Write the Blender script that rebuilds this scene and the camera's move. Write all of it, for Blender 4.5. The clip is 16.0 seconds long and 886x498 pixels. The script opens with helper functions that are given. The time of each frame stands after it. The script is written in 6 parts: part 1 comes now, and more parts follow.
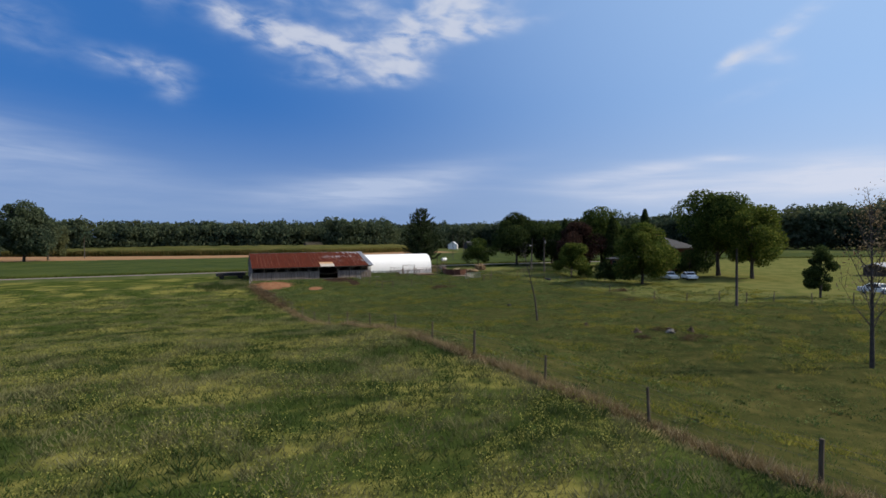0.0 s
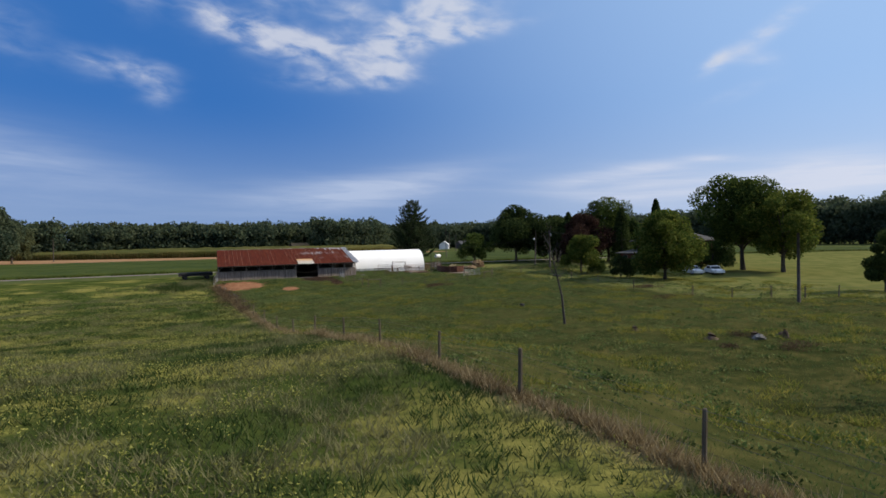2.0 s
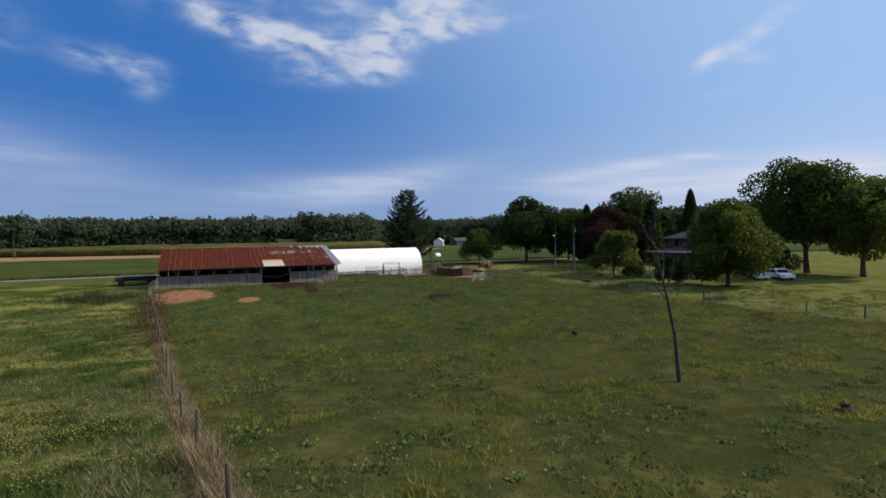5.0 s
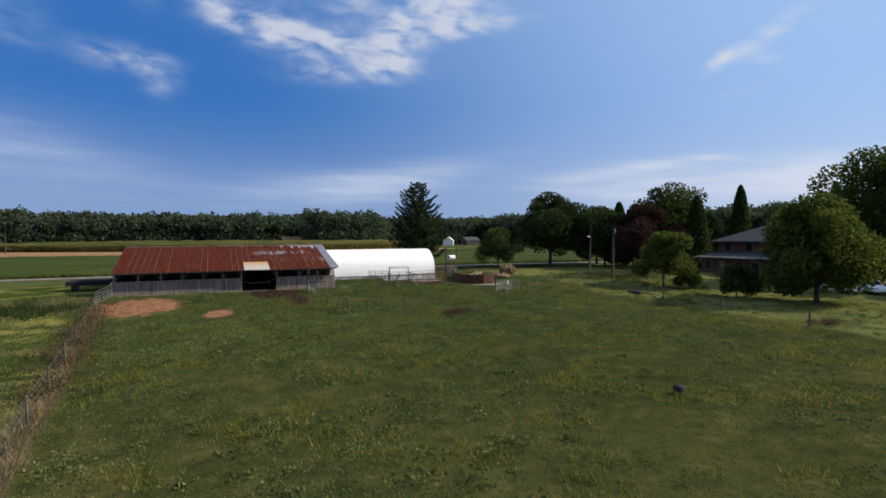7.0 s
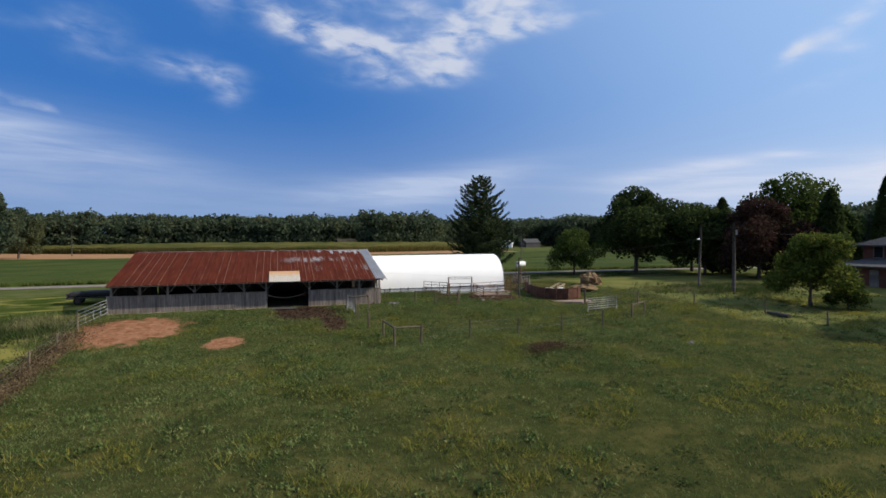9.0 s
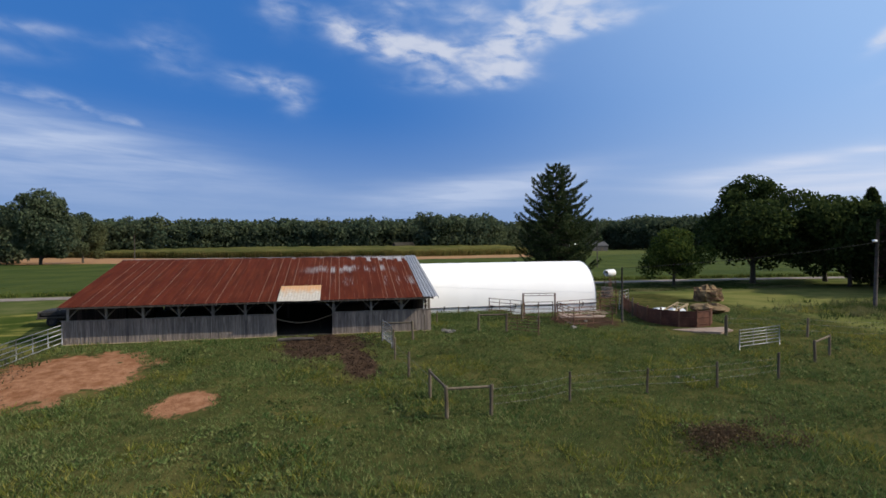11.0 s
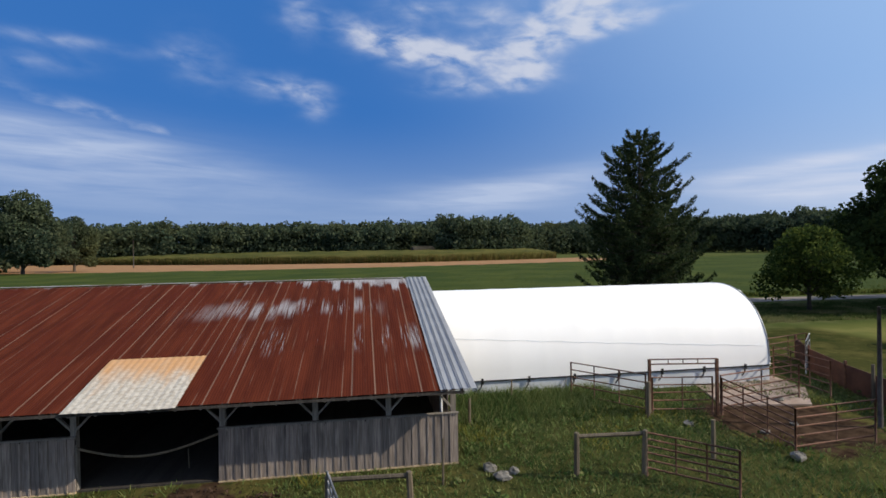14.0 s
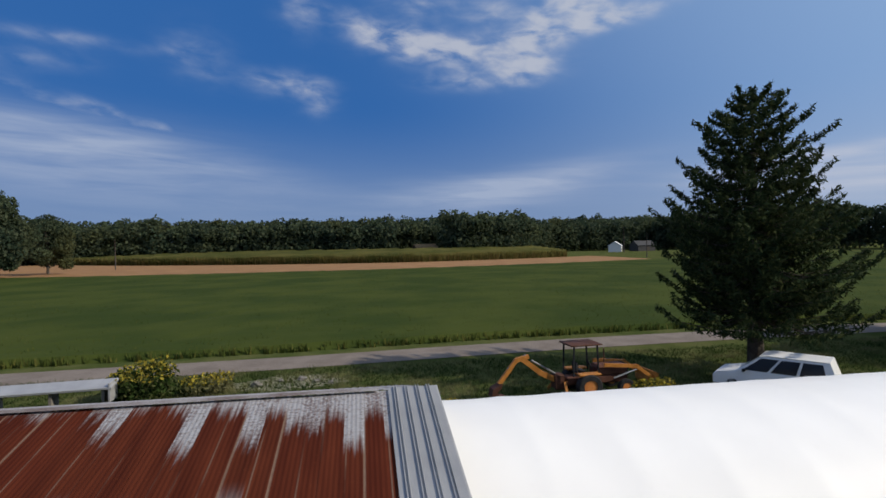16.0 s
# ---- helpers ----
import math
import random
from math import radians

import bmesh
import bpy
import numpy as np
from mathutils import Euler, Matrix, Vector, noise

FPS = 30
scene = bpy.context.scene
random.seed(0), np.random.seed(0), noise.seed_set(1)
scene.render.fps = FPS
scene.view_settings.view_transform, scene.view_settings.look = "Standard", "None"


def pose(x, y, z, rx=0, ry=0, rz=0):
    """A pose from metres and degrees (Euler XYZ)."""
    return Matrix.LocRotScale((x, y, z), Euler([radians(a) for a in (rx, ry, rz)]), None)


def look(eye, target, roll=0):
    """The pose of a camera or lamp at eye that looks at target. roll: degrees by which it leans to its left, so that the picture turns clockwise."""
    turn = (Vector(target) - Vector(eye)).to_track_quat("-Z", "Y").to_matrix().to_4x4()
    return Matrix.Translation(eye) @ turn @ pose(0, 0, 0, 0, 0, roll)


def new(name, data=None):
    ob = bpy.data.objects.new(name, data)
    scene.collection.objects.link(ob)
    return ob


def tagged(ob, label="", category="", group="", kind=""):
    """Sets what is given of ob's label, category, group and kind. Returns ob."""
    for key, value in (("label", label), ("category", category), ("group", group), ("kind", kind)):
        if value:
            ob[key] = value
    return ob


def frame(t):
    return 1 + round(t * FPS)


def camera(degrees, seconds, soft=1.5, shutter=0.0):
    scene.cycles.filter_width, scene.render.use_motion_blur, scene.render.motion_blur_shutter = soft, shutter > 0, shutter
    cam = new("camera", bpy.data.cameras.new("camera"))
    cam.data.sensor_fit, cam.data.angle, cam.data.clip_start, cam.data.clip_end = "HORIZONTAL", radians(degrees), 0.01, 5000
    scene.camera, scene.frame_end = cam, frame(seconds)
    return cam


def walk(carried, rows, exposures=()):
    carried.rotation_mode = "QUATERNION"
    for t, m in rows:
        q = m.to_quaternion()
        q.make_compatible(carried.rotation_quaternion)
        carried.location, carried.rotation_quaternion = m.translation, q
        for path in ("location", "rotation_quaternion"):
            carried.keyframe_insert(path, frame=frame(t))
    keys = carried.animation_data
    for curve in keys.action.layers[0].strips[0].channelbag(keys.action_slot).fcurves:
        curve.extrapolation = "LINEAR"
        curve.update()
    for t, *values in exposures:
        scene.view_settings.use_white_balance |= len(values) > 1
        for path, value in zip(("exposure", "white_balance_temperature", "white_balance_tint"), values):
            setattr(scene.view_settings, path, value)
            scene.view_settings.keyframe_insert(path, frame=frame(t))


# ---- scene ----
cam = camera(80.0, 16.0, 1.6)
PATH = [
    (0, (-16.203, -100.502, 7.366), (-15.441, -98.653, 7.334), -0.6),
    (0.5, (-15.375, -97.836, 6.897), (-14.605, -95.991, 6.865), -0.6),
    (1, (-14.415, -95.073, 6.452), (-13.637, -93.23, 6.421), -0.7),
    (1.5, (-13.378, -92.105, 6.104), (-12.591, -90.267, 6.076), -0.9),
    (2, (-12.416, -89.164, 5.819), (-11.619, -87.33, 5.793), -1.2),
    (2.5, (-11.414, -86.292, 5.744), (-10.613, -84.459, 5.715), -1.4),
    (3, (-10.482, -83.525, 5.694), (-9.675, -81.695, 5.664), -1.5),
    (3.5, (-9.54, -80.719, 5.697), (-8.729, -78.891, 5.665), -1.5),
    (4, (-8.599, -77.902, 5.744), (-7.784, -76.076, 5.71), -1.4),
    (6.5, (-3.697, -63.532, 6.036), (-2.88, -61.707, 5.992), -0.4),
    (7, (-2.68, -60.525, 6.047), (-1.885, -58.69, 6.004), -0.4),
    (7.5, (-1.722, -57.441, 6.087), (-0.961, -55.592, 6.041), -0.5),
    (8, (-0.803, -54.277, 6.128), (-0.075, -52.414, 6.082), -0.5),
    (8.5, (0.067, -51.217, 6.167), (0.738, -49.333, 6.123), -0.4),
    (9, (0.962, -47.991, 6.221), (1.559, -46.082, 6.186), -0.4),
    (9.5, (1.807, -44.742, 6.282), (2.326, -42.81, 6.258), -0.4),
    (12, (5.338, -28.195, 6.148), (5.683, -26.225, 6.129), -0.7),
    (12.5, (5.875, -24.976, 6.181), (6.208, -23.004, 6.168), -0.7),
    (13, (6.378, -21.563, 6.285), (6.699, -19.589, 6.273), -0.8),
    (13.5, (6.891, -18.152, 6.416), (7.202, -16.177, 6.408), -1.0),
    (14, (7.348, -14.742, 6.555), (7.651, -12.765, 6.548), -1.0),
    (14.5, (7.715, -11.488, 6.763), (8.015, -9.511, 6.748), -0.8),
    (15, (8.141, -7.923, 7.0), (8.438, -5.945, 6.982), -1.1),
    (15.5, (8.555, -4.257, 7.354), (8.848, -2.279, 7.331), -1.2),
    (16, (8.914, -0.582, 7.758), (9.208, 1.396, 7.734), -1.2),
]
walk(cam, [(t, look(eye, target, roll)) for t, eye, target, roll in PATH], ((0, 0.0), (4, 0.0), (8, 0.04), (9.5, 0.08), (12.5, 0.08), (14.0, 0.02), (15.0, -0.10), (16, -0.34)))

# ---- world, sun, exposure ----
SUN_DIR = Vector((0.787, -0.271, 0.56)).normalized()
sun = new("sun", bpy.data.lights.new("sun", "SUN"))
sun.data.energy, sun.data.angle, sun.data.color = 5.0, radians(0.6), (1.0, 0.90, 0.74)
sun.matrix_world = look(SUN_DIR * 100, (0, 0, 0))
scene.view_settings.exposure = 0.0


class Nodes:
    """Short hand for building node trees."""

    def __init__(self, tree):
        self.tree = tree
        tree.nodes.clear()

    def add(self, kind, **sets):
        n = self.tree.nodes.new(kind)
        for k, v in sets.items():
            if k == "operation":
                n.operation = v
            elif k == "data_type":
                n.data_type = v
            elif k == "blend_type":
                n.blend_type = v
        return n

    def put(self, socket, v):
        if isinstance(v, bpy.types.NodeSocket):
            self.tree.links.new(v, socket)
        else:
            socket.default_value = v

    def math(self, op, a, b=0.0, c=0.0, clamp=False):
        n = self.add("ShaderNodeMath", operation=op)
        n.use_clamp = clamp
        self.put(n.inputs[0], a), self.put(n.inputs[1], b), self.put(n.inputs[2], c)
        return n.outputs[0]

    def vmath(self, op, a, b=(0, 0, 0)):
        n = self.add("ShaderNodeVectorMath", operation=op)
        self.put(n.inputs[0], a), self.put(n.inputs[1], b)
        return n.outputs[1] if op in ("DOT_PRODUCT", "LENGTH") else n.outputs[0]

    def mix(self, f, a, b, blend="MIX"):
        n = self.add("ShaderNodeMix", data_type="RGBA", blend_type=blend)
        self.put(n.inputs[0], f)
        self.put(n.inputs[6], a if isinstance(a, bpy.types.NodeSocket) else (*a, 1))
        self.put(n.inputs[7], b if isinstance(b, bpy.types.NodeSocket) else (*b, 1))
        return n.outputs[2]

    def noise(self, vec, scale, detail=3.0, rough=0.55, distortion=0.0):
        n = self.add("ShaderNodeTexNoise")
        if vec is not None:
            self.put(n.inputs["Vector"], vec)
        n.inputs["Scale"].default_value, n.inputs["Detail"].default_value = scale, detail
        n.inputs["Roughness"].default_value, n.inputs["Distortion"].default_value = rough, distortion
        return n.outputs[0]

    def band(self, v, lo, hi, a=0.0, b=1.0):
        n = self.add("ShaderNodeMapRange")
        n.interpolation_type = "SMOOTHSTEP"
        self.put(n.inputs[0], v)
        for i, x in enumerate((lo, hi, a, b)):
            self.put(n.inputs[i + 1], x)
        return n.outputs[0]

    def xyz(self, v):
        n = self.add("ShaderNodeSeparateXYZ")
        self.put(n.inputs[0], v)
        return n.outputs

    def vec(self, x, y, z):
        n = self.add("ShaderNodeCombineXYZ")
        self.put(n.inputs[0], x), self.put(n.inputs[1], y), self.put(n.inputs[2], z)
        return n.outputs[0]


world = bpy.data.worlds.new("world")
scene.world = world
world.use_nodes = True
W = Nodes(world.node_tree)
sky = W.add("ShaderNodeTexSky")
sky.sky_type, sky.sun_disc = "NISHITA", False
sky.sun_elevation, sky.sun_rotation = radians(34), radians(109)
sky.air_density, sky.dust_density, sky.ozone_density = 1.0, 0.4, 1.2
SKY_STRENGTH = 0.068
way = W.add("ShaderNodeTexCoord").outputs["Generated"]
sx, sy, sz = W.xyz(way)
az = W.math("MULTIPLY", W.math("ARCTAN2", sx, sy), 57.2958)
el = W.math("MULTIPLY", W.math("ARCSINE", sz), 57.2958)
# banks of cloud: azimuth, elevation, half width, half height (degrees), tilt, weight
HEAP = [
    (25.5, 21.4, 4.9, 0.8, 7, 0.9),
    (23.9, 23.7, 3.8, 1.5, 2, 1.1),
    (18.6, 20.8, 2.4, 1.7, 14, 1.0),
    (9.4, 20.0, 6.3, 1.3, -6, 1.0),
    (2.8, 21.4, 4.5, 1.1, -17, 0.75),
    (6.5, 24.2, 3.3, 1.2, -1, 0.5),
    (13.8, 23.6, 2.5, 1.4, -4, 0.5),
    (10.6, 16.8, 3.5, 0.8, -2, 0.65),
    (17.9, 17.4, 2.8, 1.1, 6, 0.8),
    (-6.1, 23.3, 1.9, 1.8, -47, 0.45),
    (-7.9, 16.4, 3.3, 1.0, -1, 0.7),
    (-4.4, 14.8, 1.5, 1.3, 2, 0.55),
    (-16.1, 18.3, 2.3, 2.0, -15, 0.42),
]
TAILS = [
    (-26.0, 18.2, 4.9, 0.5, 1, 0.5),
    (-29.0, 16.1, 3.1, 0.8, 4, 0.45),
    (-27.7, 13.1, 4.4, 0.6, -12, 0.6),
    (-23.3, 12.3, 1.5, 0.4, -23, 0.6),
    (-19.3, 11.4, 1.7, 0.4, -18, 0.42),
    (-24.0, 9.2, 8.1, 0.8, -7, 0.3),
    (-26.8, 8.0, 0.6, 0.2, -2, 0.7),
    (-26.0, 6.8, 1.2, 0.3, -3, 0.5),
    (55.4, 18.2, 3.3, 0.6, 29, 0.75),
    (51.0, 16.3, 1.0, 0.5, 31, 0.9),
    (54.8, 15.8, 1.2, 0.5, -11, 0.6),
    (52.7, 13.2, 2.5, 0.5, 14, 0.35),
]
VEILS = [
    (-29.5, 9.6, 8.5, 1.5, -2, 0.5),
    (-21.0, 8.6, 9.0, 1.2, -9, 0.42),
    (-62.0, 9.0, 16.0, 2.5, 0, 0.4),
    (18.9, 6.7, 5.7, 0.8, 8, 0.5),
    (12.8, 5.2, 7.2, 1.2, 2, 0.42),
    (41.8, 6.7, 3.9, 0.4, 4, 0.5),
    (43.4, 4.8, 4.7, 0.8, 0, 0.5),
    (41.7, 6.6, 4.7, 0.5, 5, 0.35),
    (50.9, 7.4, 1.6, 0.2, -5, 0.5),
    (52.7, 4.8, 10.4, 1.4, -2, 0.6),
    (60.2, 5.4, 3.6, 1.0, -1, 0.7),
    (-25.3, 6.0, 12.2, 1.7, -5, 0.32),
    (12.5, 5.0, 6.6, 1.0, 4, 0.35),
]


def cloud_bank(rows, grow):
    total = None
    for a, e, wa, we, tilt, weight in rows:
        ca, sa = math.cos(radians(tilt)), math.sin(radians(tilt))
        da = W.math("MULTIPLY", W.math("SUBTRACT", az, a), math.cos(radians(e)))
        de = W.math("SUBTRACT", el, e)
        u = W.math("ADD", W.math("MULTIPLY", da, ca / (wa * grow)), W.math("MULTIPLY", de, sa / (wa * grow)))
        v = W.math("ADD", W.math("MULTIPLY", da, -sa / (we * grow)), W.math("MULTIPLY", de, ca / (we * grow)))
        g = W.math("MULTIPLY", W.math("EXPONENT", W.math("MULTIPLY", W.math("ADD", W.math("MULTIPLY", u, u), W.math("MULTIPLY", v, v)), -1.0)), weight)
        total = g if total is None else W.math("ADD", total, g)
    return total


drift = W.vec(W.math("ADD", W.math("MULTIPLY", az, 0.13), W.math("MULTIPLY", el, 0.05)), W.math("MULTIPLY", el, 0.30), 0.0)
puff = W.noise(drift, 2.3, 6.0, 0.5, 0.25)
wisp = W.noise(drift, 0.9, 5.0, 0.55, 0.5)
ragged = W.math("ADD", W.math("MULTIPLY", puff, 3.6), W.math("SUBTRACT", W.math("MULTIPLY", wisp, 1.3), 1.45))
dens = W.math("MULTIPLY", W.math("ADD", cloud_bank(HEAP, 1.22), W.math("MULTIPLY", cloud_bank(TAILS, 1.35), 0.85)), ragged)
# same broken cloud, added unseen overhead and behind to brighten the fill light
unseen_sky = W.math("MAXIMUM", W.band(el, 26.0, 34.0), W.math("MULTIPLY", W.band(W.math("ABSOLUTE", W.math("SUBTRACT", az, 15.0)), 60.0, 85.0), W.band(el, 3.0, 12.0)))
broken = W.math("MULTIPLY", W.math("MULTIPLY", unseen_sky, W.band(W.noise(way, 2.2, 6.0, 0.6, 0.3), 0.40, 0.60)), 1.1)
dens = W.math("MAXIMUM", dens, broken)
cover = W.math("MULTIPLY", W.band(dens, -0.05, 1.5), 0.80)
comb = W.noise(W.vec(W.math("MULTIPLY", W.math("ADD", az, W.math("MULTIPLY", el, 2.0)), 0.06), W.math("MULTIPLY", el, 0.5), 4.0), 1.7, 6.0, 0.55, 0.4)
thin = W.math("MULTIPLY", cloud_bank(VEILS, 1.5), W.math("SUBTRACT", W.math("MULTIPLY", comb, 2.0), 0.2))
cover = W.math("MAXIMUM", cover, W.math("MINIMUM", W.math("MAXIMUM", thin, 0.0), 0.8))
haze = W.band(el, -1.0, 15.0, 0.62, 0.0)
sunward = W.band(W.vmath("DOT_PRODUCT", way, tuple(SUN_DIR)), -0.15, 0.85)
blue = W.mix(1.0, sky.outputs[0], (SKY_STRENGTH * 0.50, SKY_STRENGTH * 0.86, SKY_STRENGTH * 1.35), "MULTIPLY")
blue = W.mix(0.85, blue, W.mix(sunward, (0.036, 0.165, 0.50), (0.40, 0.60, 0.92)))
blue = W.mix(haze, blue, W.mix(sunward, (0.33, 0.43, 0.63), (0.60, 0.66, 0.80)))
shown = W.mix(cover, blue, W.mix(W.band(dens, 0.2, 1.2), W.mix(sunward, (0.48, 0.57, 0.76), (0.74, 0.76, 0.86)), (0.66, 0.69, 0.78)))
back = W.add("ShaderNodeBackground")
W.put(back.inputs[0], shown)
back.inputs[1].default_value = 1.0
W.put(W.add("ShaderNodeOutputWorld").inputs[0], back.outputs[0])


# ---- materials ----
def material(name, rough=0.8, metal=0.0):
    m = bpy.data.materials.new(name)
    m.use_nodes = True
    n = Nodes(m.node_tree)
    b = n.add("ShaderNodeBsdfPrincipled")
    b.inputs["Roughness"].default_value, b.inputs["Metallic"].default_value = rough, metal
    b.inputs["Specular IOR Level"].default_value = 0.25
    n.put(n.add("ShaderNodeOutputMaterial").inputs[0], b.outputs[0])
    return m, n, b


def bumped(n, b, height, strength, distance):
    u = n.add("ShaderNodeBump")
    u.inputs["Strength"].default_value, u.inputs["Distance"].default_value = strength, distance
    n.put(u.inputs["Height"], height)
    n.put(b.inputs["Normal"], u.outputs[0])


def place(n):
    return n.add("ShaderNodeNewGeometry").outputs["Position"]


def plain(name, dark, light, scale=6.0, rough=0.75, metal=0.0, bump=0.3, size=0.01, fine=60.0):
    """A surface that varies between two colours at two scales, with a slight relief."""
    m, n, b = material(name, rough, metal)
    p = n.add("ShaderNodeTexCoord").outputs["Object"]
    big, small = n.noise(p, scale, 4.0), n.noise(p, fine, 3.0)
    f = n.band(n.math("ADD", n.math("MULTIPLY", big, 0.65), n.math("MULTIPLY", small, 0.35)), 0.32, 0.68)
    rnd = n.add("ShaderNodeObjectInfo").outputs["Random"]
    c = n.mix(f, dark, light)
    n.put(b.inputs["Base Color"], n.mix(1.0, c, n.mix(rnd, (0.82, 0.82, 0.82), (1.12, 1.12, 1.12)), "MULTIPLY"))
    if bump:
        bumped(n, b, small, bump, size)
    return m


def leafy(name, dark, mid, light, patch=0.25, glow=0.25, hue=None):
    """Foliage and grass: colour by clump and by patch, with a little light shining through."""
    m, n, b = material(name, 0.9)
    b.inputs["Specular IOR Level"].default_value = 0.05
    g = n.add("ShaderNodeNewGeometry")
    island, p = g.outputs["Random Per Island"], g.outputs["Position"]
    f = n.noise(p, patch, 4.0)
    c = n.mix(n.band(f, 0.35, 0.65), dark, mid)
    c = n.mix(n.band(island, 0.45, 1.0), c, light)
    if hue:
        c = n.mix(n.band(n.noise(p, hue[1], 3.0), hue[2], hue[3]), c, hue[0])
    n.put(b.inputs["Base Color"], c)
    t = n.add("ShaderNodeBsdfTranslucent")
    n.put(t.inputs[0], c)
    s = n.add("ShaderNodeMixShader")
    s.inputs[0].default_value = glow
    n.put(s.inputs[1], b.outputs[0]), n.put(s.inputs[2], t.outputs[0])
    out = [k for k in n.tree.nodes if k.bl_idname == "ShaderNodeOutputMaterial"][0]
    n.put(out.inputs[0], s.outputs[0])
    return m


def fence_x(y):
    return -12.4 - 0.1035 * (y + 5) + min(0.28, 0.024 * max(0.0, -60 - y))


def ground_material():
    m, n, b = material("ground", 1.0)
    b.inputs["Specular IOR Level"].default_value = 0.0
    p = place(n)
    x, y, z = n.xyz(p)
    big, mid, small, tiny = n.noise(p, 0.045, 4), n.noise(p, 0.35, 4), n.noise(p, 2.2, 5, 0.65), n.noise(p, 14, 3)
    # grazed pasture
    clump = n.noise(p, 0.95, 4, 0.6)
    past = n.mix(n.band(big, 0.35, 0.65), (0.0393, 0.0441, 0.0138), (0.0569, 0.0579, 0.0186))
    past = n.mix(n.band(mid, 0.50, 0.70, 0.0, 0.8), past, (0.0903, 0.0790, 0.0260))
    past = n.mix(n.band(clump, 0.50, 0.68, 0.0, 0.65), past, (0.0961, 0.0864, 0.0290))
    past = n.mix(n.band(clump, 0.46, 0.32, 0.0, 0.7), past, (0.0235, 0.0330, 0.0116))
    past = n.mix(n.band(small, 0.53, 0.70, 0.0, 0.8), past, (0.0256, 0.0330, 0.0116))
    past = n.mix(n.band(tiny, 0.56, 0.78, 0.0, 0.4), past, (0.0924, 0.0800, 0.0426))
    # uncut hay meadow
    hay = n.mix(n.band(mid, 0.38, 0.62), (0.038, 0.056, 0.0125), (0.060, 0.076, 0.019))
    hay = n.mix(n.band(small, 0.5, 0.75, 0.0, 0.7), hay, (0.0254, 0.0442, 0.0094))
    hay = n.mix(n.band(n.noise(n.vec(n.math("MULTIPLY", x, 0.55), y, z), 0.30, 4, 0.6), 0.48, 0.62, 0.0, 0.85), hay, (0.205, 0.185, 0.050))
    side = n.math("SUBTRACT", x, n.math("MULTIPLY_ADD", y, -0.1035, -12.92))
    wob = n.math("ADD", side, n.math("MULTIPLY", n.math("SUBTRACT", mid, 0.5), 1.4))
    c = n.mix(n.band(wob, -0.5, 0.3), hay, past)
    # smooth lawn round the house
    lawn_f = n.math("MULTIPLY", n.band(n.math("ADD", x, n.math("MULTIPLY", y, 1.15)), -16.2, -15.2), n.band(x, 37.5, 39.5))
    lawn = n.mix(n.band(mid, 0.35, 0.65), (0.100, 0.112, 0.033), (0.150, 0.145, 0.048))
    c = n.mix(lawn_f, c, lawn)
    # mown verge behind the sheds
    verge = n.band(n.math("ADD", y, n.math("MULTIPLY", mid, 4.0)), 19.0, 22.0)
    c = n.mix(verge, c, n.mix(n.band(mid, 0.35, 0.65), (0.0580, 0.0760, 0.0230), (0.0940, 0.1013, 0.0381)))
    # dead grass along the fence
    dead = n.math("MULTIPLY", n.band(n.math("ABSOLUTE", wob), 0.15, 0.95, 1.0, 0.0), n.band(y, -7.0, -12.0, 0.0, 1.0))
    c = n.mix(n.math("MULTIPLY", dead, n.band(mid, 0.35, 0.65, 0.25, 0.7)), c, n.mix(small, (0.10, 0.075, 0.04), (0.24, 0.18, 0.11)))
    # bare earth and trampled mud
    def spot(cx, cy, rx, ry, turn=0.0):
        ca, sa = math.cos(turn), math.sin(turn)
        dx, dy = n.math("SUBTRACT", x, cx), n.math("SUBTRACT", y, cy)
        u = n.math("ADD", n.math("MULTIPLY", dx, ca / rx), n.math("MULTIPLY", dy, sa / rx))
        v = n.math("ADD", n.math("MULTIPLY", dx, -sa / ry), n.math("MULTIPLY", dy, ca / ry))
        d = n.math("ADD", n.math("SQRT", n.math("ADD", n.math("MULTIPLY", u, u), n.math("MULTIPLY", v, v))), n.math("ADD", n.math("MULTIPLY", n.math("SUBTRACT", small, 0.5), 1.0), n.math("MULTIPLY", n.math("SUBTRACT", n.noise(p, 0.7, 4), 0.5), 1.6)))
        return n.band(d, 0.85, 1.05, 1.0, 0.0)
    earth = n.math("MAXIMUM", spot(-9.2, -6.6, 3.4, 4.2, -0.5), spot(-2.35, -11.0, 1.3, 1.5, 0.0))
    c = n.mix(earth, c, n.mix(n.band(small, 0.3, 0.7), (0.17, 0.075, 0.036), (0.30, 0.155, 0.088)))
    mud = n.math("MAXIMUM", spot(2.9, -2.8, 2.5, 3.0), spot(4.9, -6.6, 0.9, 3.2, 0.2))
    mud = n.math("MAXIMUM", mud, spot(21.6, 1.6, 2.6, 3.0))
    c = n.mix(mud, c, n.mix(n.band(small, 0.3, 0.7), (0.024, 0.015, 0.010), (0.075, 0.048, 0.031)))
    rubble = spot(4.6, 28.6, 3.0, 1.5, 0.1)
    c = n.mix(n.math("MULTIPLY", rubble, n.band(tiny, 0.45, 0.6)), c, (0.42, 0.38, 0.31))
    n.put(b.inputs["Base Color"], c)
    bumped(n, b, n.math("ADD", n.math("MULTIPLY", small, 0.7), n.math("MULTIPLY", tiny, 0.3)), 0.9, 0.12)
    return m


